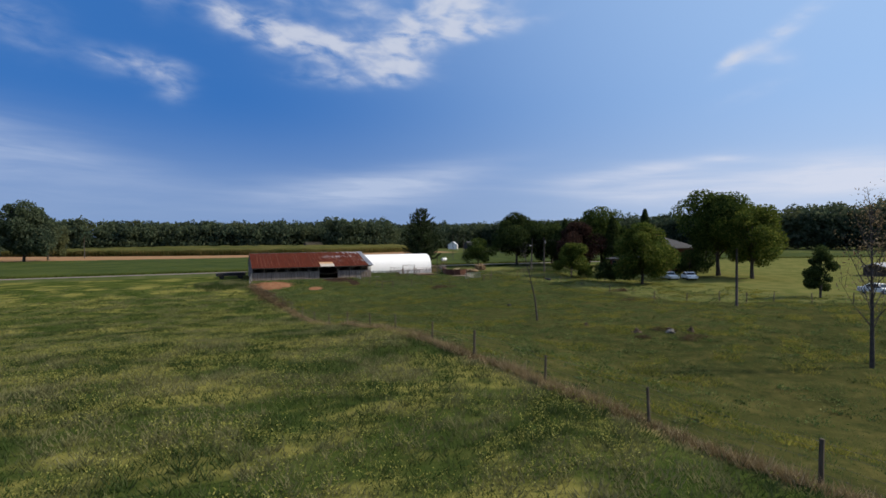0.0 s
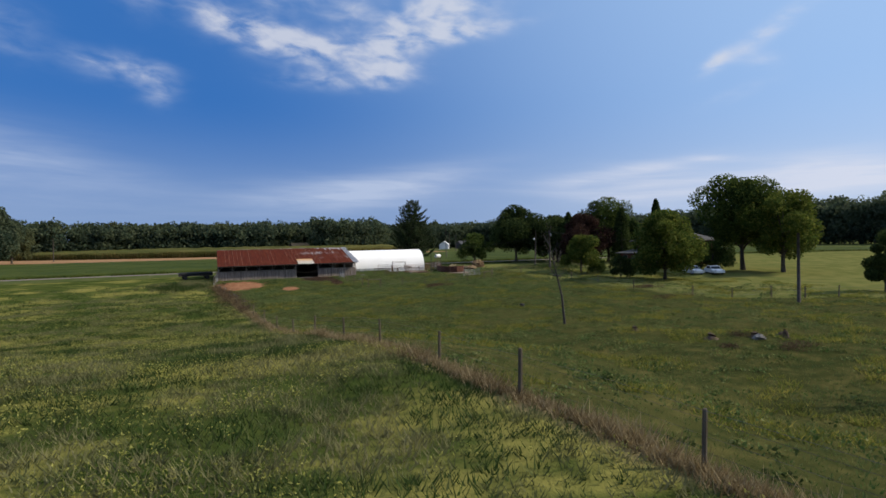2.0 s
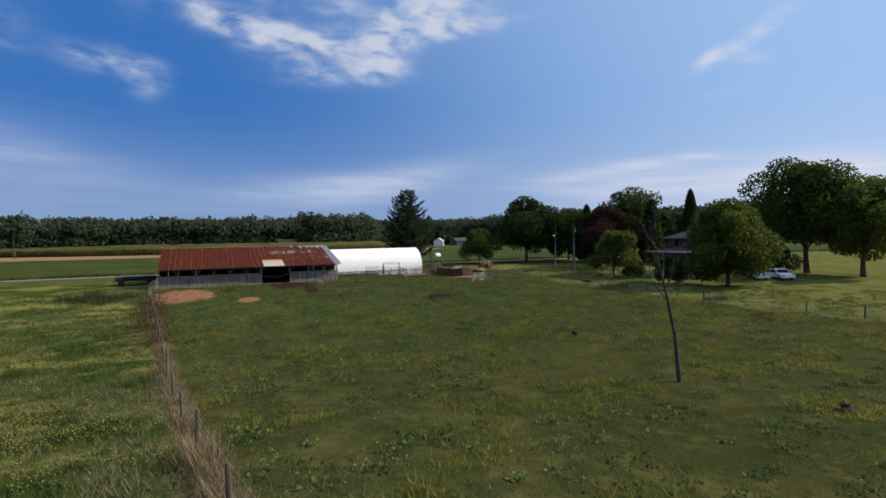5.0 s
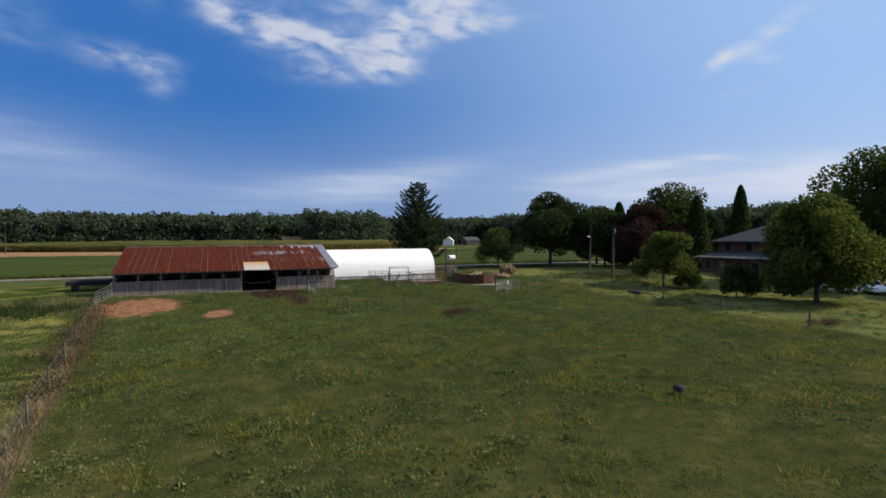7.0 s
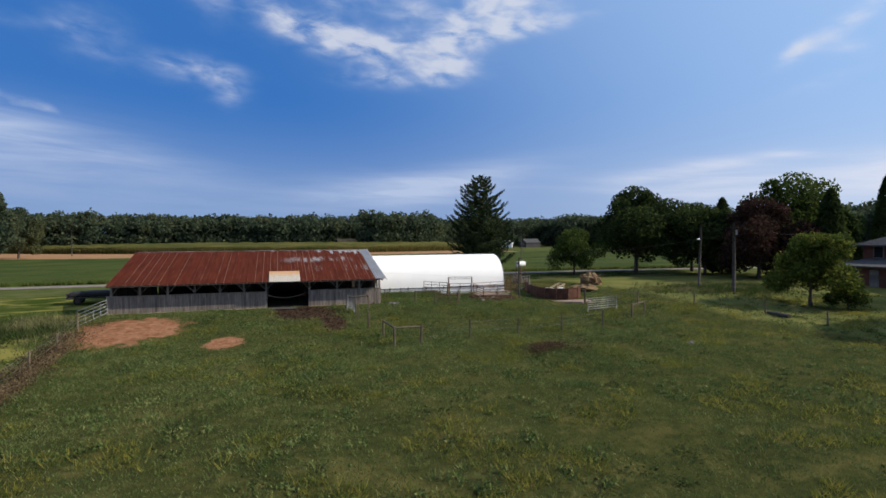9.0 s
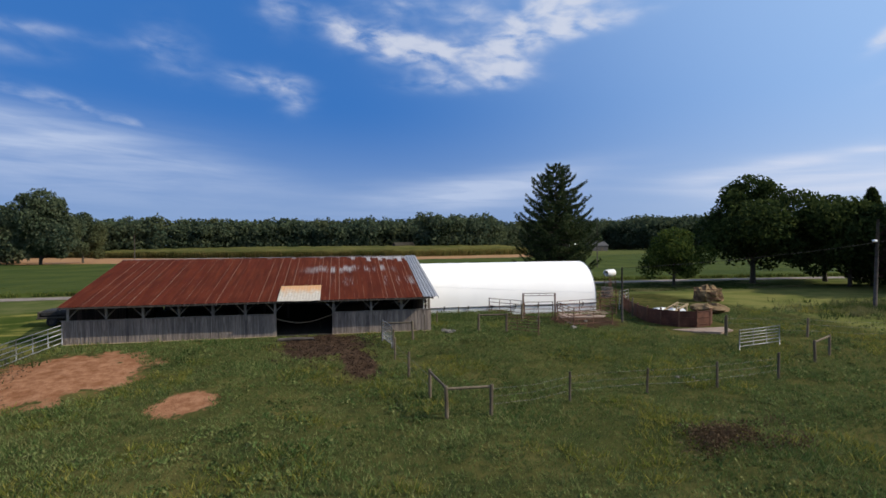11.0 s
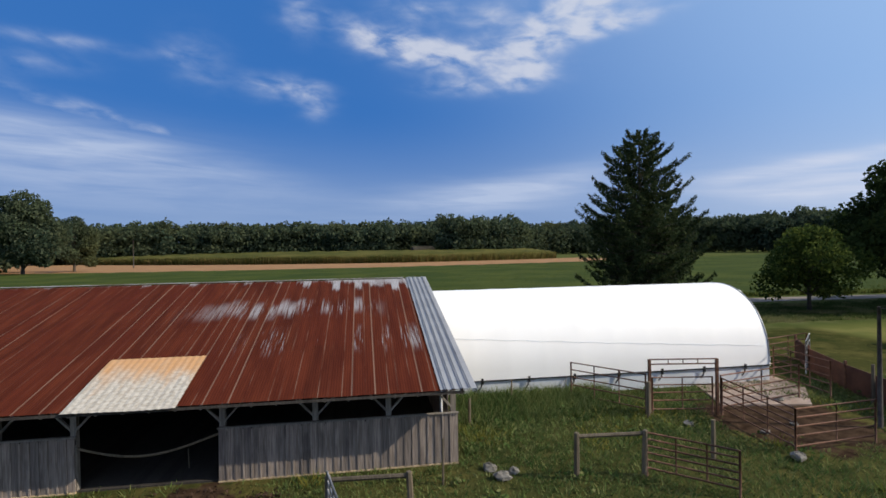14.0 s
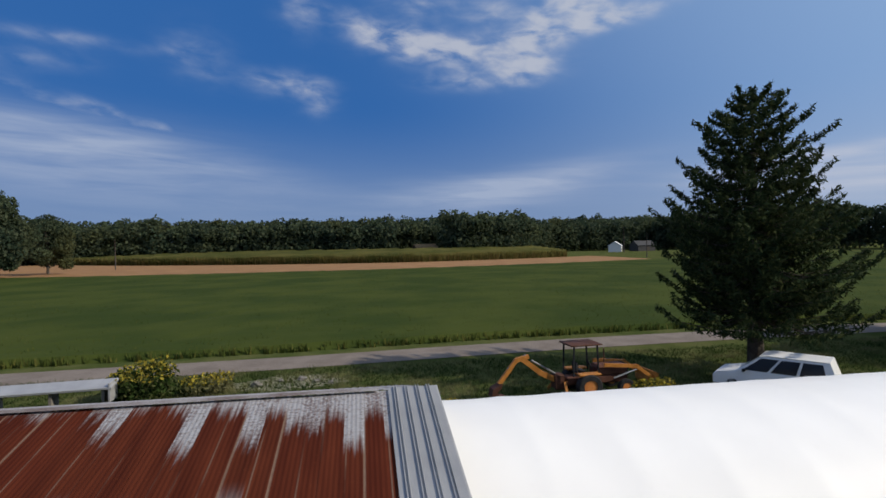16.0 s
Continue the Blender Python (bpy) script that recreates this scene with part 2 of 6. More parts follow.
def rust_material():
    """Old galvanised sheets: rust in runs down the slope, bare zinc left in ragged tongues under the ridge."""
    m, n, b = material("rusty_sheet", 0.85)
    b.inputs["Specular IOR Level"].default_value = 0.04
    p = place(n)
    x, y, z = n.xyz(p)
    info = n.add("ShaderNodeObjectInfo").outputs["Random"]
    along = n.math("ADD", x, 11.93)

    def chance(v, shift):
        w = n.add("ShaderNodeTexWhiteNoise")
        w.noise_dimensions = "1D"
        n.put(w.inputs["W"], n.math("ADD", n.math("FLOOR", v), shift))
        return w.outputs[0]

    run = n.noise(n.vec(n.math("MULTIPLY", x, 3.3), n.math("MULTIPLY", y, 0.30), 0.0), 1.0, 5, 0.6)
    big = n.noise(n.vec(n.math("MULTIPLY", x, 0.35), n.math("MULTIPLY", y, 0.5), 3.0), 1.0, 4)
    fine = n.noise(p, 18, 4, 0.7)
    streak = n.noise(n.vec(n.math("MULTIPLY", x, 16.0), n.math("MULTIPLY", y, 0.7), 5.0), 1.0, 4, 0.6)
    c = n.mix(n.band(run, 0.3, 0.7), (0.050, 0.0115, 0.0062), (0.100, 0.0245, 0.0115))
    c = n.mix(n.band(big, 0.4, 0.7, 0.0, 0.55), c, (0.052, 0.012, 0.007))
    c = n.mix(n.band(fine, 0.60, 0.78, 0.0, 0.45), c, (0.155, 0.047, 0.020))
    c = n.mix(n.math("MULTIPLY", info, 0.4), c, (0.090, 0.0175, 0.009))
    # tongues of zinc, one or two to a sheet, longer towards the east end
    halves = n.math("DIVIDE", along, 0.3056)
    sheets = n.math("DIVIDE", along, 0.6111)
    luck = chance(halves, 3.0)
    tongue = n.math("MULTIPLY", n.band(x, -9.0, 3.0, 0.2, 0.55), n.math("POWER", luck, 3.0))
    tongue = n.math("ADD", tongue, n.math("MULTIPLY", n.band(x, 3.4, 5.4), n.math("ADD", n.math("MULTIPLY", luck, 0.75), -0.2)))
    tongue = n.math("ADD", tongue, n.band(x, 4.4, 8.2, 0.0, 0.85))
    down = n.math("SUBTRACT", 8.62, y)
    reach = n.math("ADD", n.math("SUBTRACT", tongue, down), n.math("MULTIPLY", n.math("SUBTRACT", streak, 0.5), 1.4))
    ridge = n.math("MULTIPLY", n.band(reach, -0.15, 0.4), n.band(n.math("ADD", n.math("MULTIPLY", fine, 0.6), n.math("MULTIPLY", run, 0.5)), 0.42, 0.58, 0.35, 1.0))
    # worn band over the lap, in thin runs
    worn = n.math("ADD", n.math("MULTIPLY", chance(halves, 40.0), 1.3), n.math("MULTIPLY", n.math("SUBTRACT", streak, 0.5), 3.4))
    lap = n.band(n.math("ABSOLUTE", n.math("SUBTRACT", y, n.math("ADD", 5.1, n.math("MULTIPLY", chance(halves, 80.0), 0.7)))), 0.15, 1.05, 1.0, 0.0)
    lap = n.math("MULTIPLY", lap, n.math("MULTIPLY", n.band(x, 0.5, 3.6), n.band(x, 6.9, 8.4, 1.0, 0.0)))
    lap = n.math("MULTIPLY", lap, n.band(worn, 0.35, 1.1))
    low = n.math("MULTIPLY", n.band(n.math("ABSOLUTE", n.math("SUBTRACT", y, 2.6)), 0.2, 1.3, 0.9, 0.0), n.math("MULTIPLY", n.band(x, 2.5, 5.0), n.band(worn, 0.95, 1.6)))
    # pale lines along the sheet edges, broken, some sheets more than others
    edge = n.math("ABSOLUTE", n.math("SUBTRACT", n.math("FRACT", sheets), 0.5))
    seam = n.math("MULTIPLY", n.band(edge, 0.455, 0.49), n.band(n.math("ADD", chance(n.math("ADD", sheets, 0.5), 11.0), n.math("MULTIPLY", n.noise(n.vec(n.math("MULTIPLY", sheets, 3.0), n.math("MULTIPLY", y, 0.55), 1.0), 1.0, 4), 0.9)), 0.62, 1.05, 0.0, 0.75))
    edge2 = n.math("ABSOLUTE", n.math("SUBTRACT", n.math("FRACT", n.math("ADD", sheets, 0.42)), 0.5))
    seam = n.math("MAXIMUM", seam, n.math("MULTIPLY", n.band(edge2, 0.47, 0.495), n.math("MULTIPLY", n.band(x, 0.0, 3.0, 0.15, 0.6), n.band(run, 0.42, 0.58))))
    bald = n.math("MAXIMUM", n.math("MULTIPLY", ridge, 0.95), n.math("MULTIPLY", n.math("MAXIMUM", lap, low), 0.7))
    c = n.mix(seam, c, n.mix(fine, (0.16, 0.085, 0.055), (0.30, 0.22, 0.165)))
    c = n.mix(bald, c, n.mix(fine, (0.25, 0.235, 0.23), (0.44, 0.45, 0.475)))
    n.put(b.inputs["Base Color"], c)
    n.put(b.inputs["Metallic"], n.math("MULTIPLY", bald, 0.2))
    bumped(n, b, fine, 0.4, 0.004)
    return m


def board_material(name, dark, light):
    m, n, b = material(name, 0.85)
    p = n.add("ShaderNodeTexCoord").outputs["Object"]
    info = n.add("ShaderNodeObjectInfo").outputs["Random"]
    x, y, z = n.xyz(p)
    grain = n.noise(n.vec(n.math("MULTIPLY", x, 40.0), n.math("MULTIPLY", y, 40.0), n.math("ADD", n.math("MULTIPLY", z, 1.6), n.math("MULTIPLY", info, 50.0))), 1.0, 5, 0.6)
    stain = n.noise(n.vec(n.math("MULTIPLY", x, 3.0), n.math("MULTIPLY", info, 90.0), n.math("MULTIPLY", z, 1.1)), 1.0, 4)
    c = n.mix(n.band(grain, 0.3, 0.7), dark, light)
    c = n.mix(n.band(stain, 0.45, 0.75, 0.0, 0.6), c, tuple(0.45 * v for v in dark))
    c = n.mix(1.0, c, n.mix(info, (0.68, 0.68, 0.70), (1.25, 1.22, 1.2)), "MULTIPLY")
    n.put(b.inputs["Base Color"], c)
    bumped(n, b, grain, 0.5, 0.006)
    return m


def bleached_material():
    """A pale sheet, rusting orange down from its upper edge."""
    m, n, b = material("bleached_sheet", 0.7)
    p = place(n)
    x, y, z = n.xyz(p)
    streak = n.noise(n.vec(n.math("MULTIPLY", x, 2.6), n.math("MULTIPLY", y, 0.8), 0.0), 1.0, 5, 0.6)
    fine = n.noise(p, 9, 4, 0.65)
    c = n.mix(n.band(fine, 0.3, 0.7), (0.34, 0.30, 0.24), (0.52, 0.48, 0.41))
    edge = n.math("ADD", y, n.math("MULTIPLY", n.math("SUBTRACT", streak, 0.5), 3.0))
    c = n.mix(n.band(edge, -0.2, 1.5, 0.0, 0.85), c, (0.50, 0.25, 0.085))
    n.put(b.inputs["Base Color"], c)
    bumped(n, b, fine, 0.3, 0.01)
    return m


def cover_material():
    """Taut white sheeting with faint dirt."""
    m, n, b = material("white_cover", 0.5)
    p = place(n)
    c = n.mix(n.band(n.noise(p, 0.5, 4), 0.35, 0.7), (0.88, 0.87, 0.85), (0.85, 0.84, 0.82))
    n.put(b.inputs["Base Color"], n.mix(n.band(n.noise(p, 5.0, 4), 0.62, 0.8, 0.0, 0.25), c, (0.78, 0.77, 0.74)))
    return m


MAT = {
    "ground": ground_material(),
    "rust": rust_material(),
    "board": board_material("weathered_board", (0.150, 0.122, 0.105), (0.310, 0.262, 0.225)),
    "timber": board_material("grey_timber", (0.16, 0.14, 0.12), (0.33, 0.30, 0.26)),
    "post": board_material("fence_wood", (0.0693, 0.0551, 0.0379), (0.1733, 0.1417, 0.0982)),
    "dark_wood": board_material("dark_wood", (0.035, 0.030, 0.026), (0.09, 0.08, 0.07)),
    "pale_wood": board_material("pale_wood", (0.34, 0.25, 0.14), (0.55, 0.44, 0.28)),
    "zinc": plain("new_steel_sheet", (0.30, 0.305, 0.32), (0.38, 0.385, 0.40), 1.2, 0.55, 0.2, 0.1),
    "old_cap": plain("worn_ridge_cap", (0.10, 0.060, 0.045), (0.36, 0.35, 0.35), 0.9, 0.7, 0.1, 0.2),
    "cover_sheet": bleached_material(),
    "tan_sheet": plain("bleached_sheet", (0.36, 0.30, 0.22), (0.56, 0.51, 0.43), 1.6, 0.7, 0.0, 0.3),
    "steel": plain("rusty_pipe", (0.075, 0.035, 0.022), (0.17, 0.085, 0.055), 5.0, 0.65, 0.2),
    "galv": plain("galvanised_pipe", (0.2040, 0.2100, 0.2160), (0.3000, 0.3060, 0.3120), 5.0, 0.45, 0.6),
    "wire": plain("fence_wire", (0.14, 0.13, 0.12), (0.24, 0.23, 0.22), 5.0, 0.5, 0.6, 0.0),
    "cover": cover_material(),
    "skirt": plain("pale_skirt", (0.50, 0.52, 0.55), (0.62, 0.64, 0.66), 1.0, 0.6),
    "black": plain("black_rubber", (0.012, 0.012, 0.013), (0.03, 0.03, 0.032), 6.0, 0.9),
    "concrete": plain("concrete", (0.2155, 0.1539, 0.1178), (0.3591, 0.2770, 0.2244), 1.5, 0.9),
    "stone": plain("stone", (0.1260, 0.1134, 0.0966), (0.2184, 0.2058, 0.1848), 3.0, 0.9, 0.0, 0.6, 0.03),
    "rustwall": plain("rusty_plate", (0.055, 0.022, 0.014), (0.12, 0.05, 0.032), 1.5, 0.75, 0.1),
    "bark": plain("bark", (0.040, 0.032, 0.025), (0.10, 0.085, 0.070), 4.0, 0.95, 0.0, 0.9, 0.04, 14.0),
    "deadwood": plain("dead_wood", (0.036, 0.030, 0.026), (0.088, 0.076, 0.067), 3.0, 0.9, 0.0, 0.6, 0.02, 20.0),
    "road": plain("gravel_road", (0.185, 0.150, 0.125), (0.275, 0.230, 0.195), 0.6, 0.95, 0.0, 0.5, 0.03, 8.0),
    "white": plain("white_paint", (0.70, 0.71, 0.72), (0.80, 0.80, 0.80), 1.0, 0.35, 0.0, 0.0),
    "yellow": plain("machine_yellow", (0.30, 0.115, 0.022), (0.52, 0.215, 0.045), 2.5, 0.5, 0.0, 0.2),
    "orange": plain("wheel_orange", (0.45, 0.15, 0.04), (0.60, 0.24, 0.07), 2.5, 0.5),
    "brick": plain("red_brick", (0.11, 0.045, 0.032), (0.18, 0.075, 0.052), 2.0, 0.9),
    "shingle": plain("grey_shingle", (0.038, 0.038, 0.041), (0.068, 0.068, 0.071), 2.0, 0.85),
    "glass": plain("dark_glass", (0.010, 0.012, 0.015), (0.02, 0.024, 0.03), 1.0, 0.08, 0.0, 0.0),
    "mud": plain("trodden_mud", (0.022, 0.013, 0.008), (0.070, 0.041, 0.025), 3.0, 0.9, 0.0, 0.8, 0.03),
    "stump": plain("stump_wood", (0.060, 0.042, 0.030), (0.150, 0.105, 0.075), 4.0, 0.95, 0.0, 0.8, 0.03),
    "straw": plain("old_hay", (0.1425, 0.0900, 0.0450), (0.2700, 0.1875, 0.0975), 2.0, 1.0, 0.0, 0.9, 0.05, 20.0),
    "oak": leafy("oak_leaf", (0.0296, 0.0507, 0.0130), (0.0540, 0.0842, 0.0202), (0.1107, 0.1386, 0.0305), glow=0.42),
    "ash": leafy("ash_leaf", (0.0466, 0.0751, 0.0151), (0.0814, 0.1107, 0.0199), (0.1650, 0.1753, 0.0374), glow=0.42),
    "darkleaf": leafy("dark_leaf", (0.0229, 0.0390, 0.0137), (0.0380, 0.0586, 0.0178), (0.0723, 0.0939, 0.0273), glow=0.38),
    "plum": leafy("plum_leaf", (0.0282, 0.0185, 0.0143), (0.0475, 0.0263, 0.0204), (0.0757, 0.0411, 0.0296), glow=0.35),
    "needle": leafy("spruce_needle", (0.0183, 0.0333, 0.0145), (0.0339, 0.0516, 0.0217), (0.0707, 0.0849, 0.0327), 0.6, 0.22),
    # far trees: aerial haze mixed into the leaf colour, paler and bluer
    "wood_hazed": leafy("hazed_woodland_leaf", (0.0371, 0.0598, 0.0398), (0.0744, 0.0997, 0.0548), (0.1048, 0.1252, 0.0756), 0.05, 0.45, ((0.0978, 0.1098, 0.0504), 0.02, 0.56, 0.70)),
    "grass": leafy("pasture_blade", (0.0568, 0.1027, 0.0289), (0.1096, 0.1495, 0.0474), (0.1987, 0.2055, 0.0817), 0.4, 0.3),
    "weed": leafy("dark_weed", (0.0390, 0.0600, 0.0182), (0.0624, 0.0875, 0.0260), (0.1105, 0.1250, 0.0416), 0.4, 0.3),
    "tuft": leafy("yellowing_tuft", (0.0937, 0.1225, 0.0216), (0.1789, 0.1751, 0.0329), (0.2900, 0.2545, 0.0668), 0.3, 0.5),
    "hay": leafy("meadow_blade", (0.0317, 0.0592, 0.0151), (0.0582, 0.0839, 0.0218), (0.0988, 0.1118, 0.0436), 0.3, 0.35, ((0.1674, 0.1612, 0.0754), 0.30, 0.46, 0.60)),
    "dead": leafy("dead_grass", (0.1317, 0.0939, 0.0474), (0.2280, 0.1706, 0.0883), (0.3653, 0.2932, 0.1715), 0.5, 0.3),
    "bramble": leafy("bramble_leaf", (0.055, 0.036, 0.020), (0.090, 0.060, 0.036), (0.150, 0.105, 0.065), 0.5, 0.2),
    "flower": leafy("yellow_flower", (0.26, 0.21, 0.030), (0.36, 0.29, 0.040), (0.46, 0.38, 0.065), 0.5, 0.3),
    "seed": leafy("seed_head", (0.1656, 0.1728, 0.0396), (0.2552, 0.2520, 0.0614), (0.3656, 0.3528, 0.1040), 0.5, 0.4),
    "soy": leafy("soy_leaf", (0.0491, 0.0735, 0.0170), (0.0798, 0.1015, 0.0228), (0.1342, 0.1337, 0.0363), 0.08, 0.3),
    "corn": leafy("corn_leaf", (0.0760, 0.0834, 0.0220), (0.1290, 0.1200, 0.0360), (0.2120, 0.1585, 0.0610), 0.06, 0.3),
    "stubble": plain("tan_stubble", (0.25, 0.128, 0.052), (0.34, 0.192, 0.085), 0.15, 0.95, 0.0, 0.6, 0.05, 2.0),
}


# ---- building helpers ----
class Geo:
    """Collects vertices and faces of one mesh."""

    def __init__(self):
        self.v, self.f = [], []

    def faces(self, verts, faces):
        k = len(self.v)
        self.v.extend(tuple(p) for p in verts)
        self.f.extend(tuple(i + k for i in f) for f in faces)
        return self

    def box(self, c, s, m=None, bevel=0.0):
        hx, hy, hz = (0.5 * t for t in s)
        if bevel:
            q = bevel
            pts = []
            for z, i in ((-hz, q), (-hz + q, 0), (hz - q, 0), (hz, q)):
                for a, b in ((-1, -1), (1, -1), (1, 1), (-1, 1)):
                    pts.append((a * (hx - i), b * (hy - i), z))
            fs = [(3, 2, 1, 0), (12, 13, 14, 15)]
            for r in range(3):
                for k in range(4):
                    fs.append((r * 4 + k, r * 4 + (k + 1) % 4, r * 4 + 4 + (k + 1) % 4, r * 4 + 4 + k))
        else:
            pts = [(a * hx, b * hy, z * hz) for z in (-1, 1) for a, b in ((-1, -1), (1, -1), (1, 1), (-1, 1))]
            fs = [(3, 2, 1, 0), (4, 5, 6, 7), (0, 1, 5, 4), (1, 2, 6, 5), (2, 3, 7, 6), (3, 0, 4, 7)]
        pts = [Vector(p) for p in pts]
        if m is not None:
            pts = [m @ p for p in pts]
        return self.faces([p + Vector(c) for p in pts], fs)

    def beam(self, p, q, w, h, up=(0, 0, 1)):
        p, q = Vector(p), Vector(q)
        d = q - p
        r = d.cross(Vector(up))
        if r.length < 1e-5:
            r = Vector((1, 0, 0))
        r.normalize()
        u = r.cross(d).normalized()
        pts = [e + a * 0.5 * w * r + b * 0.5 * h * u for e in (p, q) for a, b in ((-1, -1), (1, -1), (1, 1), (-1, 1))]
        return self.faces(pts, [(3, 2, 1, 0), (4, 5, 6, 7), (0, 1, 5, 4), (1, 2, 6, 5), (2, 3, 7, 6), (3, 0, 4, 7)])

    def tube(self, path, radii, n=8, caps=True):
        path = [Vector(p) for p in path]
        if not isinstance(radii, (list, tuple)):
            radii = [radii] * len(path)
        pts, fs = [], []
        for i, p in enumerate(path):
            d = (path[min(i + 1, len(path) - 1)] - path[max(i - 1, 0)]).normalized()
            r = d.orthogonal().normalized() if abs(d.z) > 0.95 else d.cross(Vector((0, 0, 1))).normalized()
            u = r.cross(d)
            for k in range(n):
                a = 2 * math.pi * k / n
                pts.append(p + radii[i] * (math.cos(a) * r + math.sin(a) * u))
        for i in range(len(path) - 1):
            for k in range(n):
                fs.append((i * n + k, i * n + (k + 1) % n, (i + 1) * n + (k + 1) % n, (i + 1) * n + k))
        if caps:
            fs.append(tuple(range(n)))
            fs.append(tuple(reversed(range((len(path) - 1) * n, len(path) * n))))
        return self.faces(pts, fs)

    def mesh(self, name, mat, smooth=False):
        me = bpy.data.meshes.new(name)
        me.from_pydata(self.v, [], self.f)
        me.materials.append(mat)
        if smooth:
            me.polygons.foreach_set("use_smooth", [True] * len(me.polygons))
        me.update()
        return me


def part(name, geo, mat, parent, label="", smooth=False, m=None):
    ob = new(name, geo if isinstance(geo, bpy.types.Mesh) else geo.mesh(name, mat, smooth))
    if parent is not None:
        ob.parent = parent
    if m is not None:
        ob.matrix_basis = m
    if label:
        ob["label"] = label
    return ob


def thing(name, geo, mat, label, category, group="", kind="", smooth=False, m=None):
    return tagged(part(name, geo, mat, None, "", smooth, m), label, category, group, kind)


def holder(name, at, label, category, group="", kind="", turn=0.0):
    ob = new(name)
    ob.matrix_basis = pose(*at, 0, 0, turn)
    return tagged(ob, label, category, group, kind)


def blob(rng, r, squash=0.7, rough=0.25, rings=5, seg=8):
    """A lumpy stone-like form resting on z = 0."""
    g = Geo()
    pts = []
    for i in range(rings + 1):
        a = math.pi * i / rings
        for k in range(seg):
            b = 2 * math.pi * k / seg
            q = r * (1 + rng.uniform(-rough, rough))
            pts.append((q * math.sin(a) * math.cos(b), q * math.sin(a) * math.sin(b), max(-0.06, squash * q * math.cos(a) + 0.3 * r)))
    fs = [(i * seg + k, i * seg + (k + 1) % seg, (i + 1) * seg + (k + 1) % seg, (i + 1) * seg + k) for i in range(rings) for k in range(seg)]
    return g.faces(pts, fs)


def smooth01(t):
    t = np.clip(t, 0, 1)
    return t * t * (3 - 2 * t)


def ground_z(x, y):
    """Height of the land."""
    x, y = np.asarray(x, float), np.asarray(y, float)
    z = 0.42 - 0.97 * smooth01((-1 - y) / 13) - 0.42 * smooth01((-15 - y) / 30) + 0.58 * smooth01((-50 - y) / 20)
    z = z + 1.96 * smooth01((8 - x) / 14) * smooth01((-40 - y) / 32)
    near = smooth01((110 - np.abs(x)) / 40) * smooth01((y + 160) / 40) * smooth01((-2 - y) / 6)
    return z + near * (0.05 * np.sin(0.9 * x + 0.4 * y) + 0.05 * np.sin(0.5 * x - 0.83 * y + 1.0))


def gz(x, y):
    return float(ground_z(x, y))


def raw_mesh(name, verts, faces_n, mat):
    """A mesh of equal polygons, from arrays: verts (N, 3), each run of faces_n vertices a face."""
    me = bpy.data.meshes.new(name)
    n = len(verts)
    me.vertices.add(n)
    me.vertices.foreach_set("co", np.asarray(verts, np.float32).ravel())
    me.loops.add(n)
    me.loops.foreach_set("vertex_index", np.arange(n, dtype=np.int32))
    k = n // faces_n
    me.polygons.add(k)
    me.polygons.foreach_set("loop_start", np.arange(k, dtype=np.int32) * faces_n)
    me.polygons.foreach_set("loop_total", np.full(k, faces_n, np.int32))
    me.materials.append(mat)
    me.update(calc_edges=True)
    me.validate()
    return me


def blades(rng, x, y, height, spread, count, width, lean=0.35, z=None):
    """Tufts of bent grass blades at x, y: each blade a narrow triangle. Returns vertices, three by three."""
    n = len(x)
    z = ground_z(x, y) - 0.02 if z is None else z
    k = count
    a = rng.uniform(0, 2 * np.pi, (n, k))
    r = spread * np.sqrt(rng.uniform(0, 1, (n, k)))
    h = np.asarray(height).reshape(-1, 1) * rng.uniform(0.55, 1.15, (n, k))
    bx, by = x[:, None] + r * np.cos(a), y[:, None] + r * np.sin(a)
    d = a + rng.uniform(-0.8, 0.8, (n, k))
    tx, ty = bx + lean * h * np.cos(d), by + lean * h * np.sin(d)
    s = rng.uniform(0, np.pi, (n, k))
    w = width * rng.uniform(0.6, 1.3, (n, k))
    zz = np.repeat(z[:, None], k, 1)
    v = np.stack([np.stack([bx - w * np.cos(s), by - w * np.sin(s), zz], -1), np.stack([bx + w * np.cos(s), by + w * np.sin(s), zz], -1), np.stack([tx, ty, zz + h], -1)], 2)
    return v.reshape(-1, 3)


def leaves(rng, centre, size, squash=0.6):
    """Small bent leaf clumps, each of one quad, at centre (N, 3)."""
    n = len(centre)
    a = rng.normal(size=(n, 3))
    a /= np.linalg.norm(a, axis=1, keepdims=True)
    b = rng.normal(size=(n, 3))
    b -= a * np.sum(a * b, 1, keepdims=True)
    b /= np.linalg.norm(b, axis=1, keepdims=True)
    s = (size * rng.uniform(0.6, 1.4, n))[:, None]
    c = np.cross(a, b) * s * 0.25
    v = np.stack([centre - a * s, centre - b * s * squash + c, centre + a * s, centre + b * s * squash + c], 1)
    return v.reshape(-1, 3)


def crown_points(rng, lobes, n, rim=1.2):
    """Points in the outer shell of several lobes (x, y, z, rx, rz)."""
    lobes = np.array(lobes, float)
    w = lobes[:, 3] ** 2 * rng.uniform(0.5, 1.5, len(lobes))
    i = rng.choice(len(lobes), n, p=w / w.sum())
    d = rng.normal(size=(n, 3))
    d /= np.linalg.norm(d, axis=1, keepdims=True)
    r = rng.uniform(0.45, rim, n) ** 0.8
    L = lobes[i]
    return np.stack([L[:, 0] + d[:, 0] * r * L[:, 3], L[:, 1] + d[:, 1] * r * L[:, 3], L[:, 2] + d[:, 2] * r * L[:, 4]], 1)


